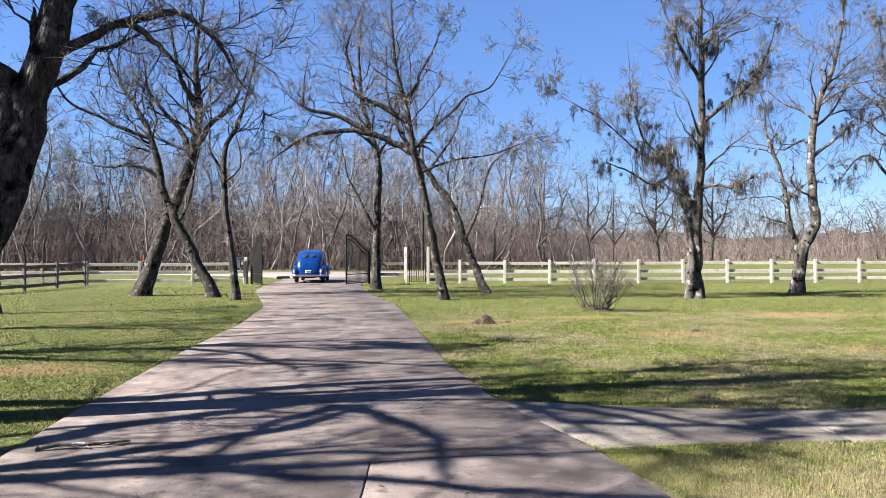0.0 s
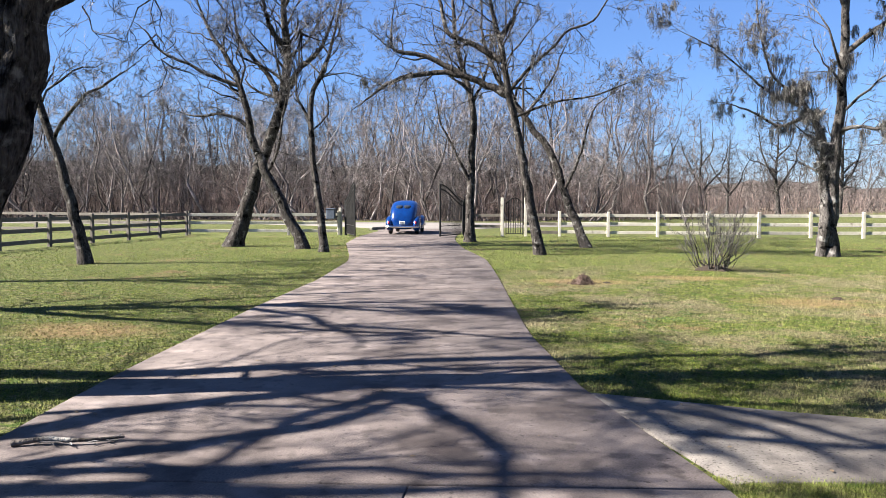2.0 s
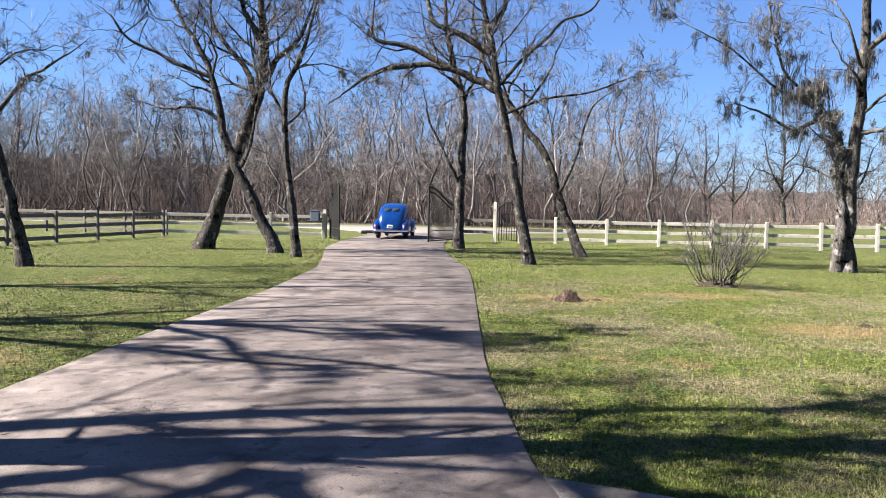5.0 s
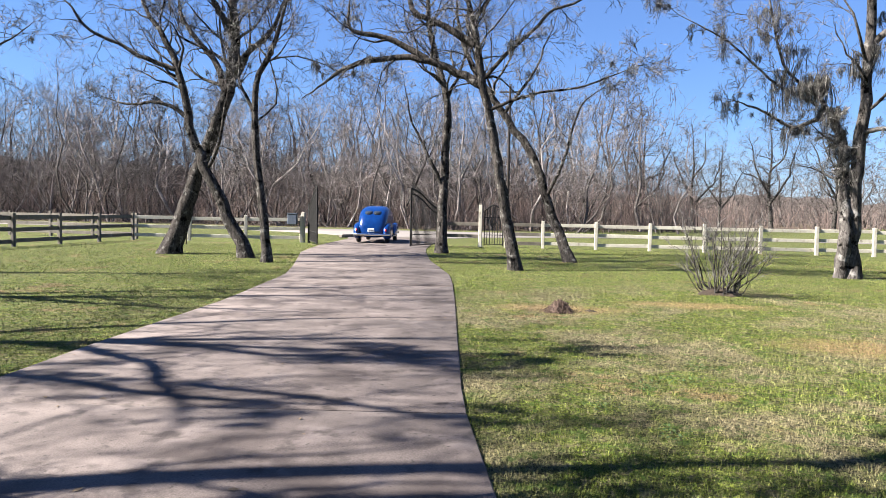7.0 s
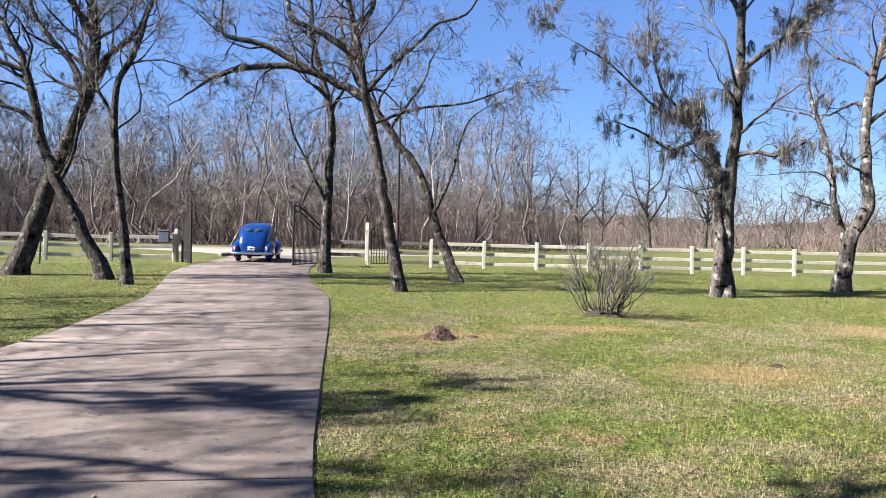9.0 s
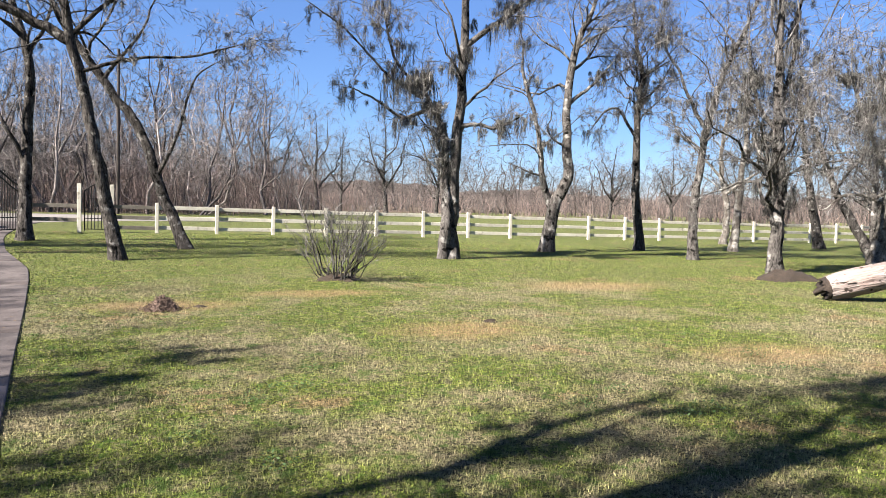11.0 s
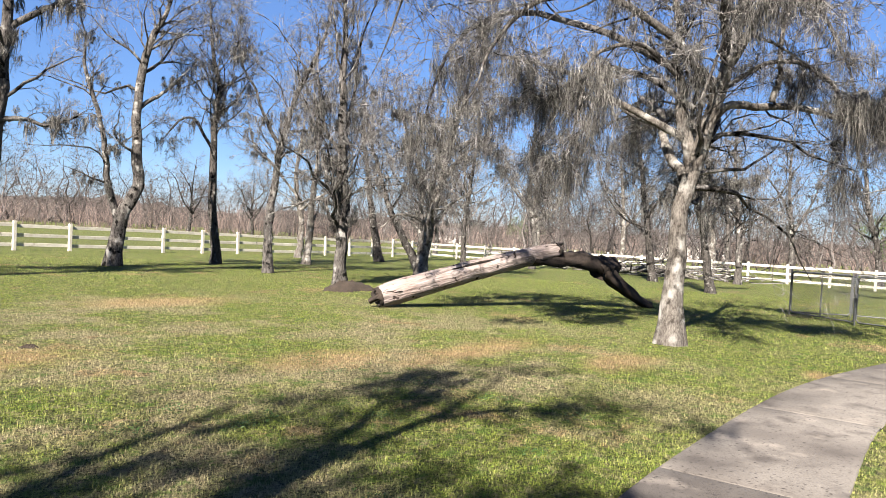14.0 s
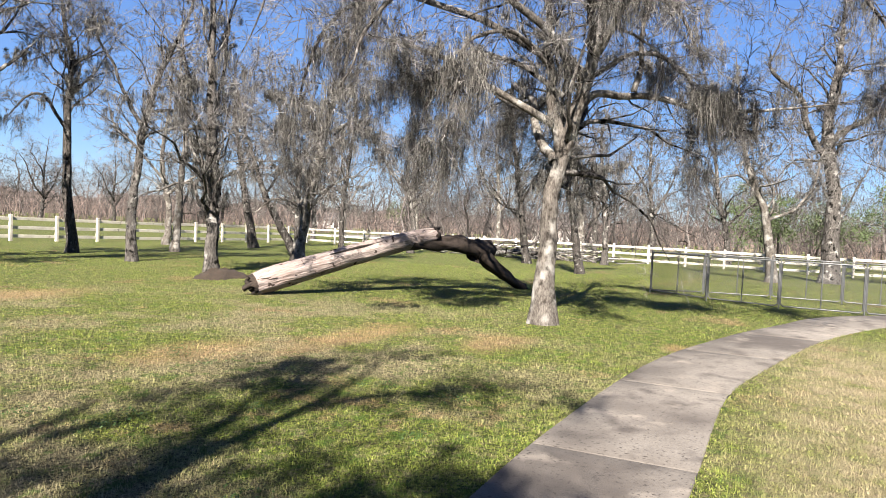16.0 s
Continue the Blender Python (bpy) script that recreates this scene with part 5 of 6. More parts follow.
for x, y, s in ((62, 34, 0.9), (74, 24, 1.0), (70, 8, 0.9), (82, 40, 1.0), (90, 4, 1.0), (72, -8, 0.9), (100, 26, 1.1)):
    w = part("woods", FW[int(x) % 2], at=pose(x, y, 0, 0, 0, -70) @ Matrix.Diagonal((0.9, 0.9, s * 0.8, 1)))
    tagged(w, "open bare winter woods beyond the side fence", "woods", kind="stuff")

n = 720
ang = np.linspace(0, 2 * math.pi, n, endpoint=False)
rr = 300 + 14 * np.sin(ang * 5)
deepwood = np.interp(np.degrees(ang), [60, 82, 100, 215, 240, 360], [0, 2, 9, 9, 0, 0])      # the deep woods across the road
hh = deepwood + np.array([8.0 + 2.2 * noise.noise((math.cos(a) * 9, math.sin(a) * 9, 0)) + 2.4 * noise.noise((math.cos(a) * 60, math.sin(a) * 60, 3)) for a in ang])
V = np.concatenate([np.c_[rr * np.cos(ang), rr * np.sin(ang), np.full(n, -1.0)], np.c_[rr * np.cos(ang), rr * np.sin(ang), hh * 0.75], np.c_[(rr + 6) * np.cos(ang), (rr + 6) * np.sin(ang), hh]])
j = np.arange(n)
j2 = (j + 1) % n
tagged(part("backdrop", mesh_of("backdrop", V, np.concatenate([np.stack([j, j2, n + j2, n + j], 1), np.stack([n + j, n + j2, 2 * n + j2, 2 * n + j], 1)]), FARWOOD)), "hazy brown line of distant woods", "treeline", kind="structure")


# ---- fallen log ----
lr = np.random.default_rng(8)
log = thing("fallen_tree", "huge bleached fallen trunk, broken and propped on its dark limb", "fallen tree")
p = smooth_line([(13.05, 15.6, 0.21), (14.05, 15.1, 0.53), (15.55, 14.35, 0.98), (16.75, 13.72, 1.31), (17.3, 13.45, 1.44)], 22)
r = np.interp(np.linspace(0, 1, 22), [0, 0.08, 0.3, 0.75, 0.93, 1], [0.235, 0.275, 0.255, 0.215, 0.20, 0.18])
V, Q = tubes(p[None], r[None], 30, 0.045, lr)
grain = Matrix.Translation((13.05, 15.6, 0.21)) @ Vector((4.25, -2.15, 1.23)).to_track_quat("X", "Z").to_matrix().to_4x4()
V = V @ np.array(grain.to_3x3()) - np.array(grain.translation) @ np.array(grain.to_3x3())      # laid along its own axis
part("trunk", mesh_of("trunk", V, Q, LOGWOOD, True), log, "bleached barkless trunk", at=grain)


def broken_end(name, centre, axis, radius, mat, label, seed):
    """A jagged splintered face closing a trunk's end."""
    rg = np.random.default_rng(seed)
    ax = Vector(axis).normalized()
    side = ax.cross(Vector((0, 0, 1))).normalized()
    up = side.cross(ax)
    vs, qs = [], []
    m = 22
    for ring, (fr, depth) in enumerate(((1.0, 0.0), (0.97, 0.10), (0.6, 0.05), (0.25, -0.04), (0.02, -0.08))):
        for k in range(m):
            a = 2 * math.pi * k / m
            d = depth + (rg.normal(0, 0.06) if 0 < ring < 4 else 0)
            c = Vector(centre) + ax * d + (side * math.cos(a) + up * math.sin(a)) * radius * fr
            vs.append(tuple(c))
    for ring in range(4):
        for k in range(m):
            j = (k + 1) % m
            qs.append((ring * m + k, ring * m + j, (ring + 1) * m + j, (ring + 1) * m + k))
    part(name, mesh_of(name, vs, qs, mat, False), log, label)


broken_end("butt_end", (13.07, 15.59, 0.22), (-0.85, 0.45, -0.2), 0.215, ROTWOOD, "splintered rotten butt", 1)
broken_end("broken_end", (17.28, 13.46, 1.44), (0.86, -0.45, 0.15), 0.205, ROTWOOD, "jagged broken end", 2)
p2 = smooth_line([(16.6, 13.8, 1.2), (17.7, 13.3, 1.24), (18.7, 12.9, 1.12), (19.2, 12.6, 0.72), (19.9, 12.35, 0.34), (20.7, 12.1, 0.0)], 22)
r2 = np.interp(np.linspace(0, 1, 22), [0, 0.3, 0.5, 0.7, 1], [0.17, 0.22, 0.22, 0.16, 0.12])
part("limb", mesh_of("limb", *tubes(p2[None], r2[None], 18, 0.20, lr), ROTWOOD, True), log, "dark rotten limb bent to the ground")
p3 = smooth_line([(18.6, 12.9, 1.0), (18.9, 12.8, 1.08), (19.3, 12.65, 1.12)], 8)
part("stub", mesh_of("stub", *tubes(p3[None], np.linspace(0.26, 0.2, 8)[None], 12, 0.16, lr), ROTWOOD, True), log, "gnarled dark knot")
p4 = smooth_line([(12.85, 15.72, 0.10), (13.0, 15.5, 0.28), (13.2, 15.32, 0.34), (13.6, 15.08, 0.42)], 14)
part("bark_flap", mesh_of("bark_flap", *tubes(p4[None], np.interp(np.linspace(0, 1, 14), [0, 0.3, 0.7, 1], [0.05, 0.075, 0.07, 0.01])[None], 12, 0.2, lr), ROTWOOD, False), log, "rough dark bark left at the broken butt")
for a, b, w in (((12.9, 15.5, 0.2), (14.6, 14.6, 0.72), 0.035), ((14.4, 14.75, 0.85), (16.0, 13.95, 1.28), 0.03)):
    mid = tuple((x + y) / 2 for x, y in zip(a, b))
    part("split", mesh_of("split", *tubes(smooth_line([a, mid, b], 7)[None], np.array([[0.005, 0.6, 0.9, 1, 0.8, 0.5, 0.005]]) * w, 7, 0.45, lr), ROTWOOD, True), log, "dark weathered split")


# ---- mounds and clods ----
def mound(name, label, category, x, y, rx, ry, h, mat, seed, rough=0.12):
    rg = np.random.default_rng(seed)
    m, rings = 26, 8
    vs, qs = [], []
    for i in range(rings):
        f = i / (rings - 1)
        for k in range(m):
            a = 2 * math.pi * k / m
            w = 1 + 0.16 * math.sin(3 * a + seed) + 0.10 * math.sin(5 * a + 2 * seed)
            rad = (1 - f) * w + 0.01
            z = h * (1 - (1 - f) ** 2.0) - 0.05 + rg.normal(0, rough * h) * (0.2 < f < 1)
            vs.append((rx * rad * math.cos(a), ry * rad * math.sin(a), z))
    for i in range(rings - 1):
        for k in range(m):
            j = (k + 1) % m
            qs.append((i * m + k, i * m + j, (i + 1) * m + j, (i + 1) * m + k))
    ob = part(name, mesh_of(name, vs, qs, mat, False), at=pose(x, y, 0))
    return tagged(ob, label, category)


mound("soil_mound", "dark dug soil heap between trunk and log", "mound", 15.6, 18.9, 0.95, 0.6, 0.26, SOIL, 3)
mound("soil_clod", "small clod of dark soil on the lawn", "clod", 5.2, 14.45, 0.16, 0.13, 0.07, SOIL, 5)
mound("soil_clod", "small clod of dark soil on the lawn", "clod", 1.48, 16.4, 0.15, 0.11, 0.06, SOIL, 6)
mound("soil_clod", "small clod of dark soil on the lawn", "clod", 12.6, 14.0, 0.13, 0.1, 0.05, SOIL, 7)
TUS_X, TUS_Y = 0.98, 16.2
tus = thing("dead_tussock", "ragged heap of dead brown grass and soil", "tussock", at=pose(TUS_X, TUS_Y, 0))
part("heap", mound("heap", "", "", 0, 0, 0.22, 0.19, 0.19, DEADTUFT, 9).data, tus)
bpy.data.objects.remove(bpy.data.objects["heap"]) if bpy.data.objects["heap"].parent is None else None
K, M = 3, 900
b0 = lr.normal(size=(M, 3)) * np.array([0.11, 0.09, 0])
b0[:, 2] = 0.17 * np.exp(-(b0[:, 0] ** 2 + b0[:, 1] ** 2) / 0.018) - 0.02
d0 = unit(lr.normal(size=(M, 3)) * np.array([1, 1, 0.6]) + np.array([0, 0, 0.2])) * lr.uniform(0.04, 0.13, M)[:, None]
P = np.stack([b0, b0 + d0 * 0.6, b0 + d0 + np.array([0, 0, -0.05])], 1)
tagged(part("dead_grass", mesh_of("dead_grass", *spikes(P, np.tile([0.006, 0.005, 0.002], (M, 1))), DEADTUFT), tus), kind="stuff")

# ---- bare shrub ----
shrub = thing("shrub", "leafless multi-stemmed grey shrub on the lawn", "shrub", at=pose(4.32, 19.75, 0))
M = 42
a = lr.uniform(0, 2 * np.pi, M)
out = lr.uniform(0.08, 0.72, M)
b0 = np.c_[np.cos(a), np.sin(a), np.zeros(M)] * lr.uniform(0.05, 0.3, M)[:, None] - np.array([0, 0, 0.05])
hgt = lr.uniform(0.8, 1.75, M)
z = np.linspace(0, 1, 6)
P = b0[:, None, :] + np.stack([np.cos(a)[:, None] * out[:, None] * z ** 0.85, np.sin(a)[:, None] * out[:, None] * z ** 0.85, hgt[:, None] * z], -1) * np.array([1.25, 1.25, 1]) + lr.normal(size=(M, 6, 3)) * 0.045
R = lr.uniform(0.009, 0.019, M)[:, None] * np.linspace(1, 0.4, 6)[None]
for k in range(M):
    part("stem", mesh_of("stem", *tubes(P[k:k + 1], R[k:k + 1], 5), GREYBARK, True), shrub)
P1, R1 = spawn(P, R, 7, 0.3, 1.0, (0.28, 0.15, 0.5), 0.6, 0.25, lr, K=4, thin=0.6, rmin=0.005)
P2, R2 = spawn(P1, R1, 3, 0.2, 1.0, (0.5, 0.1, 0.25), 0.7, 0.2, lr, K=2, thin=0.7, rmin=0.004)
tagged(part("twig_mass", mesh_of("twig_mass", *joined(tubes(P1, R1, 3), tubes(P2, R2, 3)), TWIG), shrub), kind="stuff")
part("root_clump", mound("heap", "", "", 0, 0, 0.5, 0.42, 0.16, SOIL, 4).data, shrub)
for o in [o for o in bpy.data.objects if o.name.startswith("heap") and o.parent is None]:
    bpy.data.objects.remove(o)


# ---- wire pen ----
pen = thing("wire_pen", "low pen of galvanised chain-link panels beside the walk", "dog pen")


def panel(x0, y0, x1, y1, h=1.22):
    L = math.hypot(x1 - x0, y1 - y0)
    root = part("panel", None, pen, at=pose(x0, y0, 0.04, 0, 0, math.degrees(math.atan2(y1 - y0, x1 - x0))))
    loop = [(0.1, 0.03), (0.03, 0.1), (0.03, h / 2), (0.03, h - 0.1), (0.1, h - 0.03), (L / 2, h - 0.03), (L - 0.1, h - 0.03), (L - 0.03, h - 0.1), (L - 0.03, h / 2), (L - 0.03, 0.1), (L - 0.1, 0.03), (L / 2, 0.03), (0.1, 0.03), (0.03, 0.1)]
    q = np.array([[(x, 0, zz) for x, zz in loop]], float)
    part("frame", mesh_of("frame", *tubes(q, np.full(q.shape[:2], 0.021), 6), GALV, True), root)
    q = np.array([[(L / 2, 0, 0.03), (L / 2, 0, h / 2), (L / 2, 0, h - 0.03)]], float)
    part("brace", mesh_of("brace", *tubes(q, np.full(q.shape[:2], 0.017), 6), GALV, True), root)
    lines = []
    s = 0.085
    w, hh2 = L - 0.08, h - 0.08
    for k in range(-int(hh2 / s), int(w / s) + 1):
        u0, u1 = max(0, k * s), min(w, k * s + hh2)
        if u1 > u0:
            lines.append([(0.04 + u0, 0, 0.04 + u0 - k * s), (0.04 + u1, 0, 0.04 + u1 - k * s)])
            lines.append([(0.04 + w - u0, 0.003, 0.04 + u0 - k * s), (0.04 + w - u1, 0.003, 0.04 + u1 - k * s)])
    lines = np.array(lines, float)
    tagged(part("wire_mesh", mesh_of("wire_mesh", *tubes(lines, np.full(lines.shape[:2], 0.0024), 3), WIRE), root), kind="stuff")
    for sx in (0.0, L):
        q = np.array([[(sx, 0.0, -0.05), (sx, 0, 0.6), (sx, 0, h + 0.04)]], float)
        part("post", mesh_of("post", *tubes(q, np.full(q.shape[:2], 0.02), 8), GALV, True), root)


for c in ((23.4, 8.95, 21.85, 7.2), (21.85, 7.2, 21.2, 5.4), (21.2, 5.4, 21.15, 3.5), (21.15, 3.5, 21.5, 1.6), (23.4, 8.95, 24.4, 7.5), (24.4, 7.5, 24.75, 5.6), (24.75, 5.6, 24.8, 3.7), (24.8, 3.7, 24.6, 1.8)):
    panel(*c)


# ---- vintage car ----
car = thing("vintage_car", "glossy blue rounded vintage coupe on the drive by the gate", "car", at=pose(-7.15, 37.35, 0.02, 0, 0, 5))


def loft(sections, m=20, flat=0.5):
    """Skin through cross-sections (y, centre x, half width, bottom z, top z, power)."""
    vs, qs = [], []
    for y, cx, w, lo, hi, e in sections:
        for k in range(m):
            a = 2 * math.pi * k / m
            c, s = math.cos(a), math.sin(a)
            vs.append((cx + w * math.copysign(abs(c) ** e, c), y, (lo + hi) / 2 + (hi - lo) / 2 * math.copysign(abs(s) ** e, s)))
    for i in range(len(sections) - 1):
        for k in range(m):
            j = (k + 1) % m
            qs.append((i * m + k, i * m + j, (i + 1) * m + j, (i + 1) * m + k))
    return vs, qs


def car_part(name, sections, mat, label="", m=24):
    return part(name, mesh_of(name, *loft(sections, m), mat, True), car, label)


BODY = [(0.12, 0, 0.02, 0.42, 0.52, 0.8), (0.14, 0, 0.46, 0.30, 0.70, 0.75), (0.28, 0, 0.60, 0.26, 1.02, 0.66), (0.55, 0, 0.67, 0.24, 1.34, 0.60), (0.95, 0, 0.72, 0.24, 1.60, 0.56), (1.45, 0, 0.75, 0.24, 1.74, 0.54), (2.1, 0, 0.76, 0.24, 1.78, 0.54), (2.6, 0, 0.75, 0.24, 1.71, 0.54), (3.0, 0, 0.71, 0.26, 1.46, 0.56), (3.2, 0, 0.66, 0.28, 1.20, 0.6), (3.8, 0, 0.52, 0.30, 1.12, 0.65), (4.4, 0, 0.38, 0.32, 1.04, 0.7), (4.75, 0, 0.2, 0.38, 0.92, 0.8), (4.8, 0, 0.02, 0.5, 0.7, 0.8)]
car_part("body", BODY, CARBLUE, m=40)


def skin(x, z):
    """Where the body's rounded back stands, at a width and height."""
    for y in np.arange(0.14, 2.4, 0.005):
        w, lo, hi, e = (np.interp(y, [s[0] for s in BODY], [s[k] for s in BODY]) for k in (2, 3, 4, 5))
        if abs(x / w) ** (2 / e) + abs((z - (lo + hi) / 2) / ((hi - lo) / 2)) ** (2 / e) <= 1:
            return float(y)
    return 2.4


for sx in (-1, 1):
    car_part("rear_fender", [(0.08, sx * 0.70, 0.03, 0.36, 0.5, 0.9), (0.18, sx * 0.70, 0.15, 0.22, 0.72, 0.8), (0.45, sx * 0.70, 0.20, 0.17, 0.90, 0.72), (0.85, sx * 0.70, 0.21, 0.17, 0.96, 0.72), (1.25, sx * 0.71, 0.18, 0.19, 0.84, 0.72), (1.55, sx * 0.76, 0.10, 0.28, 0.6, 0.8), (1.7, sx * 0.76, 0.02, 0.3, 0.42, 0.9)], CARBLUE)
    car_part("front_fender", [(2.9, sx * 0.76, 0.03, 0.3, 0.4, 0.9), (3.2, sx * 0.74, 0.13, 0.3, 0.66, 0.8), (3.7, sx * 0.70, 0.19, 0.34, 0.92, 0.75), (4.2, sx * 0.68, 0.19, 0.38, 0.92, 0.75), (4.6, sx * 0.66, 0.15, 0.42, 0.78, 0.8), (4.75, sx * 0.66, 0.03, 0.5, 0.6, 0.9)], CARBLUE)
    part("running_board", bevelled_box("running_board", 0.2, 1.5, 0.06, CARBLUE, 0.02), car, at=pose(sx * 0.80, 2.3, 0.28))
    for wy in (0.85, 3.95):
        wheel = part("wheel", None, car, at=pose(sx * 0.70, wy, 0.33, 0, 90, 0))
        ring = [(0.33 * math.cos(2 * math.pi * k / 24), 0.33 * math.sin(2 * math.pi * k / 24)) for k in range(24)]
        vs, qs = [], []
        prof = [(0.60, -0.085), (0.93, -0.09), (1.0, -0.05), (1.0, 0.05), (0.93, 0.09), (0.60, 0.085)]
        for f, zz in prof:
            vs += [(x * f, y * f, zz) for x, y in ring]
        for i in range(6):
            for k in range(24):
                j, i2 = (k + 1) % 24, (i + 1) % 6
                qs.append((i * 24 + k, i * 24 + j, i2 * 24 + j, i2 * 24 + k))
        part("tyre", mesh_of("tyre", vs, qs, RUBBER, True), wheel)
        prof = [(0.61, 0.06), (0.5, 0.075), (0.3, 0.05), (0.22, 0.09), (0.02, 0.11)]
        for flip in (1,):
            vs, qs = [], []
            for f, zz in prof:
                vs += [(x * f, y * f, zz * sx) for x, y in ring]
            for i in range(4):
                for k in range(24):
                    j = (k + 1) % 24
                    qs.append((i * 24 + k, i * 24 + j, (i + 1) * 24 + j, (i + 1) * 24 + k))
            part("rim", mesh_of("rim", vs, qs, CHROME, True), wheel, "chrome hub cap")
    lamp = [(0.0, sx * 0.70, 0.01, 0.6, 0.62, 0.9), (0.08, sx * 0.70, 0.045, 0.54, 0.68, 0.9), (0.2, sx * 0.70, 0.045, 0.54, 0.68, 0.9)]
    part("tail_lamp", mesh_of("tail_lamp", *loft(lamp, 12), REDLENS, True), car, "small red tail lamp")
    # split rear window pane, laid on the sloping back
    vs = []
    for depth in (0.03, -0.012):
        for k in range(16):
            a = 2 * math.pi * k / 16
            x, zz = sx * 0.205 + 0.185 * math.copysign(abs(math.cos(a)) ** 0.7, math.cos(a)), 1.43 + 0.09 * math.copysign(abs(math.sin(a)) ** 0.7, math.sin(a))
            vs.append((x, skin(x, zz) + depth, zz + depth * -0.6))
    c = 16
    qs = [(k, (k + 1) % 16, c + (k + 1) % 16, c + k) for k in range(16)] + [(c + k, c + k + 1, c + 14 - k, c + 15 - k) for k in range(7)]
    part("rear_window", mesh_of("rear_window", vs, qs, DARKGLASS), car, "dark split rear window")
    part("side_window", bevelled_box("side_window", 0.03, 0.72, 0.30, DARKGLASS, 0.012), car, at=pose(sx * 0.715, 2.35, 1.24, 0, -sx * 13, 0))
    part("side_window", bevelled_box("side_window", 0.03, 0.5, 0.26, DARKGLASS, 0.012), car, at=pose(sx * 0.70, 1.55, 1.24, 0, -sx * 14, 0))
part("windscreen", bevelled_box("windscreen", 1.0, 0.03, 0.42, DARKGLASS, 0.012), car, at=pose(0, 3.06, 1.12, 32, 0, 0))
bar = smooth_line([(-0.86, 0.16, 0.40), (-0.6, 0.03, 0.40), (0, -0.02, 0.40), (0.6, 0.03, 0.40), (0.86, 0.16, 0.40)], 16)
part("rear_bumper", mesh_of("rear_bumper", *tubes(bar[None], np.full((1, 16), 0.06), 8), CHROME, True), car, "chrome rear bumper")
bar = smooth_line([(-0.82, 4.7, 0.40), (0, 4.95, 0.40), (0.82, 4.7, 0.40)], 12)
part("front_bumper", mesh_of("front_bumper", *tubes(bar[None], np.full((1, 12), 0.055), 8), CHROME, True), car, "chrome front bumper")
plate = part("plate", bevelled_box("plate", 0.31, 0.02, 0.16, PLATEW, 0.008), car, "white number plate", at=pose(0, 0.06, 0.53))
for k in range(5):
    part("plate_bar", bevelled_box("plate_bar", 0.03, 0.01, 0.07, BOXGREY, 0.003), plate, at=pose(-0.1 + 0.05 * k, -0.014, 0.045))
part("trunk_handle", bevelled_box("trunk_handle", 0.12, 0.03, 0.03, CHROME, 0.008), car, at=pose(0, 0.2, 0.78))


# ---- far houses, evergreens, brush heap ----
def house(x, y, turn, w, d, h, label):
    root = thing("house", label, "house", "far houses", at=pose(x, y, 0, 0, 0, turn))
    part("wall", bevelled_box("wall", w, d, h, WALLPALE, 0.03), root)
    rv = [(-w / 2 - 0.5, -d / 2 - 0.5, h), (w / 2 + 0.5, -d / 2 - 0.5, h), (w / 2 + 0.5, d / 2 + 0.5, h), (-w / 2 - 0.5, d / 2 + 0.5, h), (-w / 4, 0, h + 2.2), (w / 4, 0, h + 2.2)]
    me = bpy.data.meshes.new("roof")
    me.from_pydata(rv, [], [(0, 1, 5, 4), (1, 2, 5), (2, 3, 4, 5), (3, 0, 4), (0, 3, 2, 1)])
    me.materials.append(ROOFGREY)
    part("roof", me, root)
    for k in range(3):
        win = part("window", bevelled_box("window", 1.1, 0.08, 1.2, WALLPALE, 0.02), root, at=pose(-w / 3 + k * w / 3, -d / 2 - 0.02, 1.0))
        part("pane", bevelled_box("pane", 0.9, 0.05, 1.0, DARKGLASS, 0.01), win, at=pose(0, -0.04, 0.1))
    part("door", bevelled_box("door", 1.0, 0.08, 2.05, ROTWOOD, 0.02), root, at=pose(w / 6, -d / 2 - 0.03, 0))


house(150, 47, -70, 13, 8, 2.8, "small pale house with grey hipped roof across the pasture")
house(178, 126, -50, 9, 6, 2.4, "long white shed across the pasture")
for ex, ey, eh in ((66, 6.5, 6.5), (61, -4.0, 7.0), (72, 1.0, 6.0), (120, 70, 7.0)):
    rg = np.random.default_rng(int(ex))
    root = thing("evergreen_tree", "dark evergreen tree beyond the side fence", "evergreen tree", "evergreens", at=pose(ex, ey, 0))
    q = np.array([[(0, 0, -0.2), (0.1, 0, eh * 0.4), (0, 0.1, eh * 0.8)]])
    part("trunk", mesh_of("trunk", *tubes(q, np.array([[0.2, 0.14, 0.05]]), 8), BARK, True), root)
    M = 5200
    cl = rg.normal(size=(44, 3)) * np.array([1.5, 1.5, 1.1]) + np.array([0, 0, eh * 0.62])
    c = cl[rg.integers(0, 44, M)] + rg.normal(size=(M, 3)) * 0.36
    d1, d2 = unit(rg.normal(size=(M, 3))) * 0.12, unit(rg.normal(size=(M, 3))) * 0.05
    vs = np.stack([c - d1, c + d2, c + d1, c - d2], 1).reshape(-1, 3)
    tagged(part("crown", mesh_of("crown", vs, np.arange(4 * M).reshape(M, 4), EVERGREEN), root), kind="stuff")

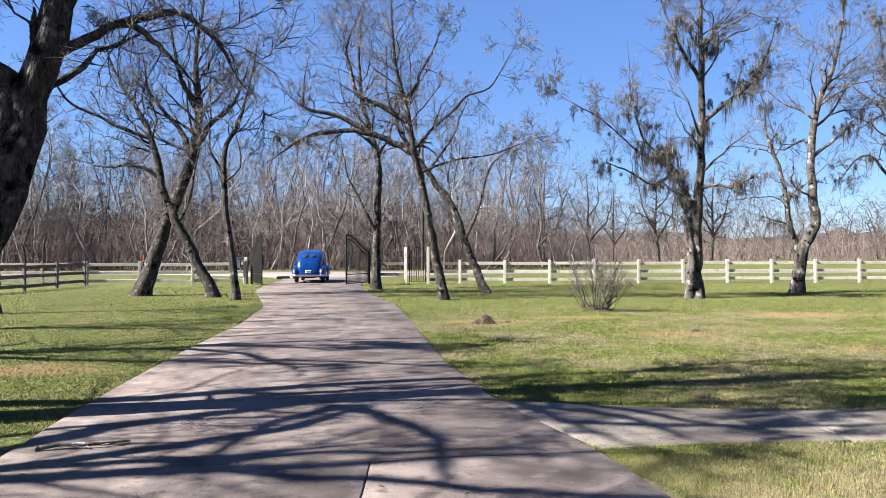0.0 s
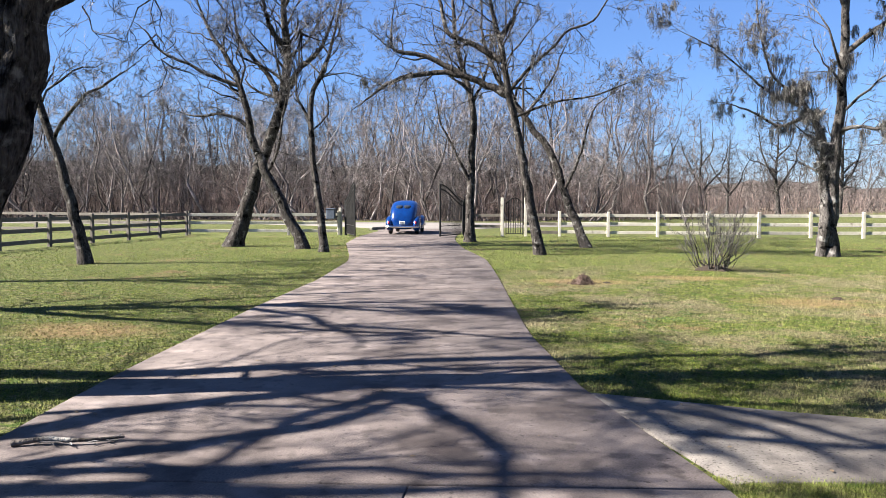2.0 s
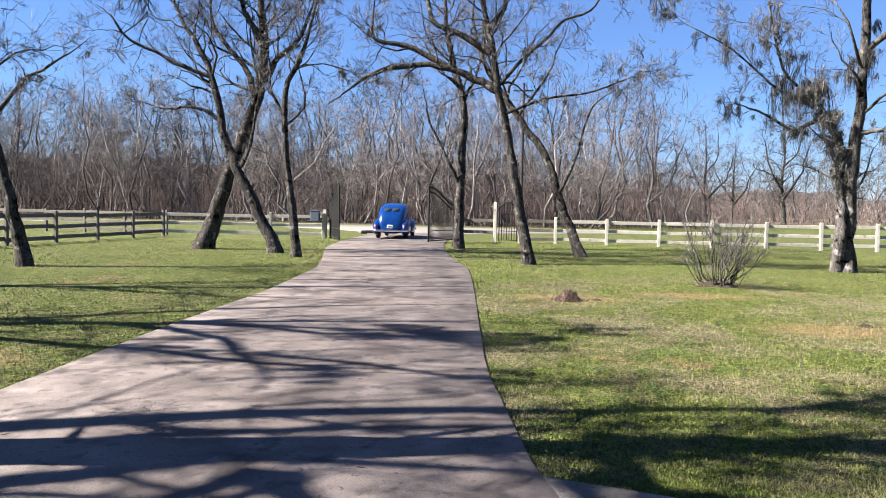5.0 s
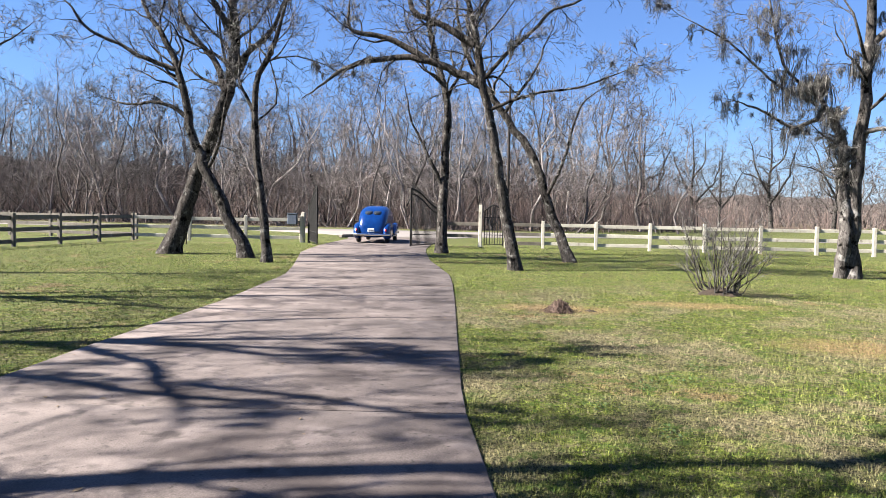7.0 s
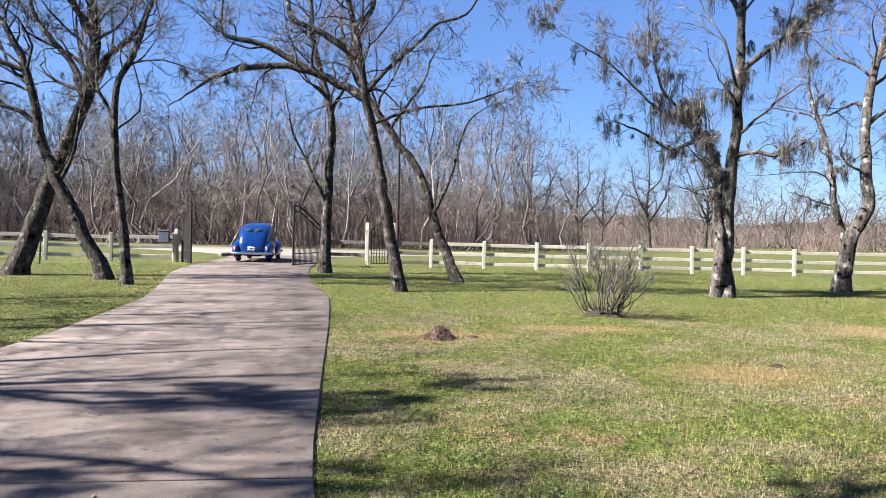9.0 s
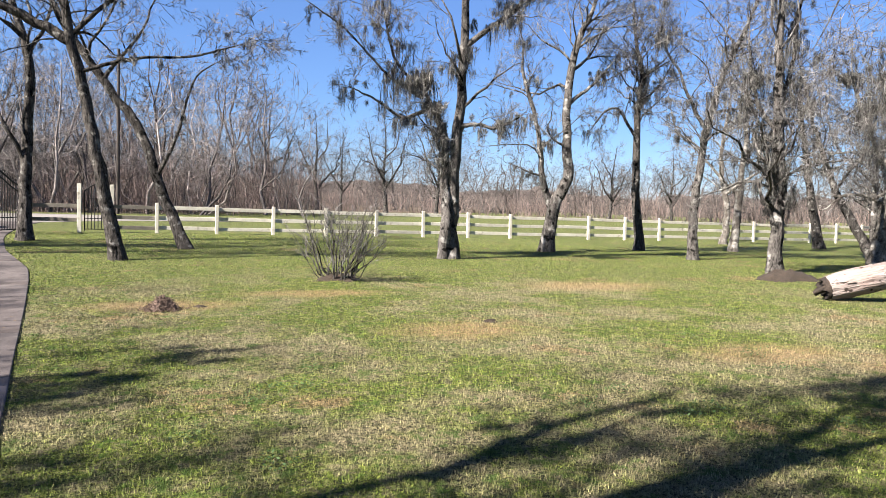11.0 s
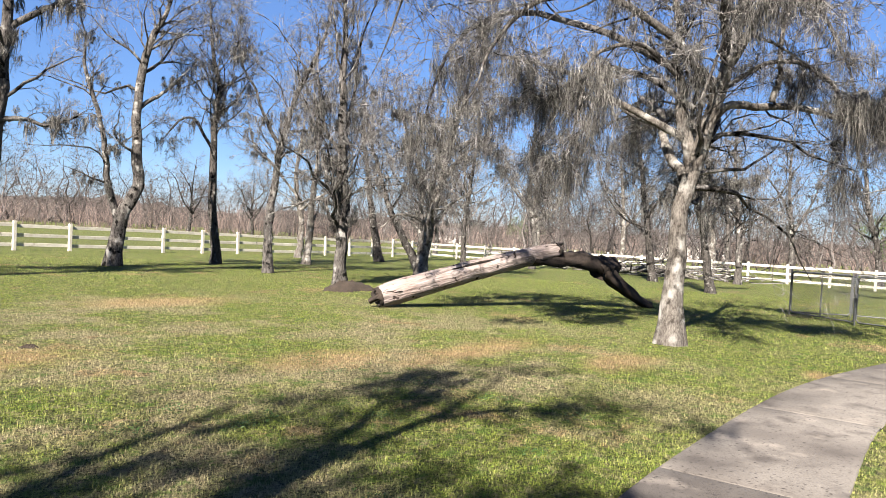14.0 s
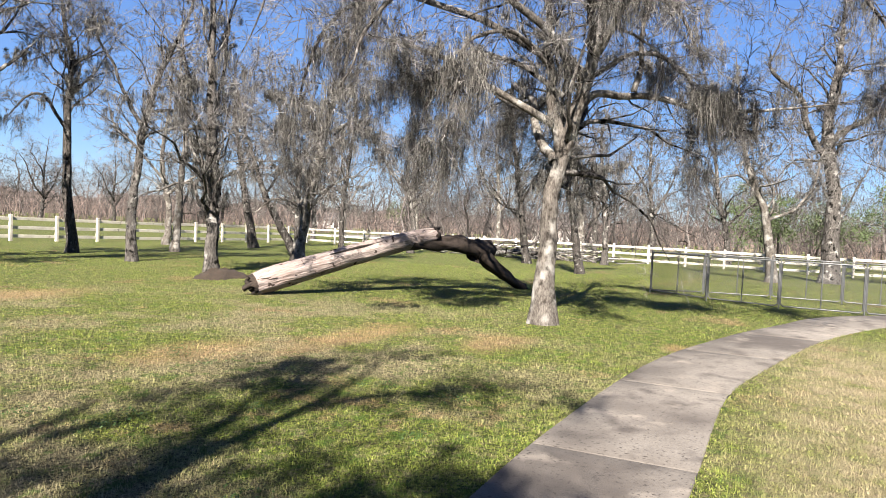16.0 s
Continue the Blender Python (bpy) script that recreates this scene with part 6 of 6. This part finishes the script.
heap = thing("brush_heap", "heap of cut grey branches against the side fence", "brush heap", at=pose(44.5, 20.5, 0))
M = 170
c = lr.normal(size=(M, 3)) * np.array([1.0, 3.4, 0.18]) + np.array([0, 0, 0.34])
c[:, 2] = np.abs(c[:, 2])
d = unit(lr.normal(size=(M, 3)) * np.array([0.7, 1.2, 0.28])) * lr.uniform(0.6, 1.9, M)[:, None]
P = np.stack([c - d, c + lr.normal(size=(M, 3)) * 0.08, c + d], 1)
P[:, :, 2] = np.maximum(P[:, :, 2], 0.02)
for k in range(36):
    part("branch", mesh_of("branch", *tubes(P[k:k + 1], np.array([[0.07, 0.055, 0.02]]) * lr.uniform(0.6, 1.3), 6), PALE if k % 3 else BARK, True), heap)
tagged(part("small_wood", mesh_of("small_wood", *tubes(P[36:], np.tile([0.03, 0.022, 0.008], (M - 36, 1)), 4), PALETWIG), heap), kind="stuff")
big = smooth_line([(-3.5, 1.2, 0.15), (-1.2, 0.6, 0.3), (1.5, -0.4, 0.9), (3.4, -1.2, 1.9)], 10)
part("branch", mesh_of("branch", *tubes(big[None], np.linspace(0.16, 0.04, 10)[None], 8, 0.05, lr), PALE, True), heap)

# ---- litter on the drive ----
stick = thing("fallen_stick", "short lichen-covered stick lying on the driveway", "stick", at=pose(-3.0, 5.75, 0.03, 0, 0, 10))
q = smooth_line([(-0.3, 0, 0), (-0.1, 0.04, 0.02), (0.12, 0.02, 0.015), (0.4, 0.1, 0.01)], 9)
part("stem", mesh_of("stem", *tubes(q[None], np.linspace(0.022, 0.008, 9)[None], 6, 0.2, lr), PALE, True), stick)
P1, R1 = spawn(q[None], np.full((1, 9), 0.016), 14, 0.0, 1.0, (0.2, 0.06, 0.16), 0.9, 0.1, lr, K=3, thin=0.6)
P1[:, :, 2] = np.maximum(P1[:, :, 2] * 0.25, 0)
tagged(part("twig_mass", mesh_of("twig_mass", *tubes(P1, R1, 3), PALETWIG), stick), kind="stuff")
M = 420
lx, ly = lr.uniform(-8, 2.2, M), lr.uniform(3, 33, M)
keep = on_paving(lx, ly, -0.05)
lx, ly = lx[keep], ly[keep]
M = len(lx)
a = lr.uniform(0, 6.28, M)
s = lr.uniform(0.012, 0.04, M)
c = np.c_[lx, ly, np.full(M, 0.019)]
d1, d2 = np.c_[np.cos(a), np.sin(a), np.zeros(M)] * s[:, None], np.c_[-np.sin(a), np.cos(a), np.full(M, 0.25)] * s[:, None] * 0.45
vs = np.stack([c - d1, c + d2, c + d1, c - d2 * np.array([1, 1, 0])], 1).reshape(-1, 3)
tagged(part("leaf_litter", mesh_of("leaf_litter", vs, np.arange(4 * M).reshape(M, 4), DRYGRASS)), "scattered dry leaves and bark bits on the driveway", "leaves", kind="stuff")

# ---- grass blades and weeds ----
gr = np.random.default_rng(21)
M = 1300000                                    # leaves and blades, thinning and coarsening with distance from the walk
rad = np.exp(gr.uniform(math.log(0.8), math.log(32.0), M))
th = gr.uniform(-1.0, 2.8, M)
px, py = 0.8 + rad * np.cos(th), 4.6 + rad * np.sin(th)
px, py = px + gr.normal(0, 0.01, M), py + gr.normal(0, 0.01, M)
keep = ~on_paving(px, py, -0.015) & (py < 36.9) & (px > -17.5)
px, py, rad = px[keep], py[keep], rad[keep]
M = len(px)
flat = gr.uniform(0, 1, M) < 0.6              # low broad leaves among upright blades
grow = 0.42 + rad / 14
wid = np.where(flat, gr.uniform(0.0035, 0.0075, M), gr.uniform(0.0018, 0.0036, M)) * grow
hgt = np.where(flat, gr.uniform(0.004, 0.016, M), gr.uniform(0.014, 0.036, M)) * (0.7 + 0.3 * grow)
a, b = gr.uniform(0, 6.28, M), gr.uniform(0, 6.28, M)
reach = np.where(flat, gr.uniform(0.010, 0.020, M) * grow, gr.uniform(0.0, 0.016, M))
base = np.c_[px, py, gr.uniform(-0.018, -0.006, M)]
side = np.c_[np.cos(a), np.sin(a), np.where(flat, gr.uniform(-0.3, 0.3, M), 0)] * wid[:, None]
tip = base + np.c_[np.cos(b) * reach, np.sin(b) * reach, hgt + 0.008]
vs = np.stack([base - side, base + side, tip], 1).reshape(-1, 3)
tagged(part("grass", mesh_of("grass", vs, np.arange(3 * M).reshape(M, 3), BLADES)), "short patchy winter grass, half green half straw", "grass", kind="stuff")
M = 26
wx, wy = gr.uniform(0.6, 8, M), gr.uniform(8, 13, M)
keep = ~on_paving(wx, wy, 0.05)
wx, wy = wx[keep], wy[keep]
n = 60
c = np.repeat(np.c_[wx, wy], n, 0)
c = np.c_[c + gr.normal(size=c.shape) * 0.09, gr.uniform(0.0, 0.05, len(c))]
d1, d2 = unit(gr.normal(size=c.shape) * np.array([1, 1, 0.4])) * 0.013, unit(gr.normal(size=c.shape) * np.array([1, 1, 0.4])) * 0.009
vs = np.stack([c - d1, c + d2, c + d1, c - d2], 1).reshape(-1, 3)
tagged(part("weeds", mesh_of("weeds", vs, np.arange(len(vs)).reshape(-1, 4), WEED)), "bright green leafy weeds among the grass", "weeds", kind="stuff")
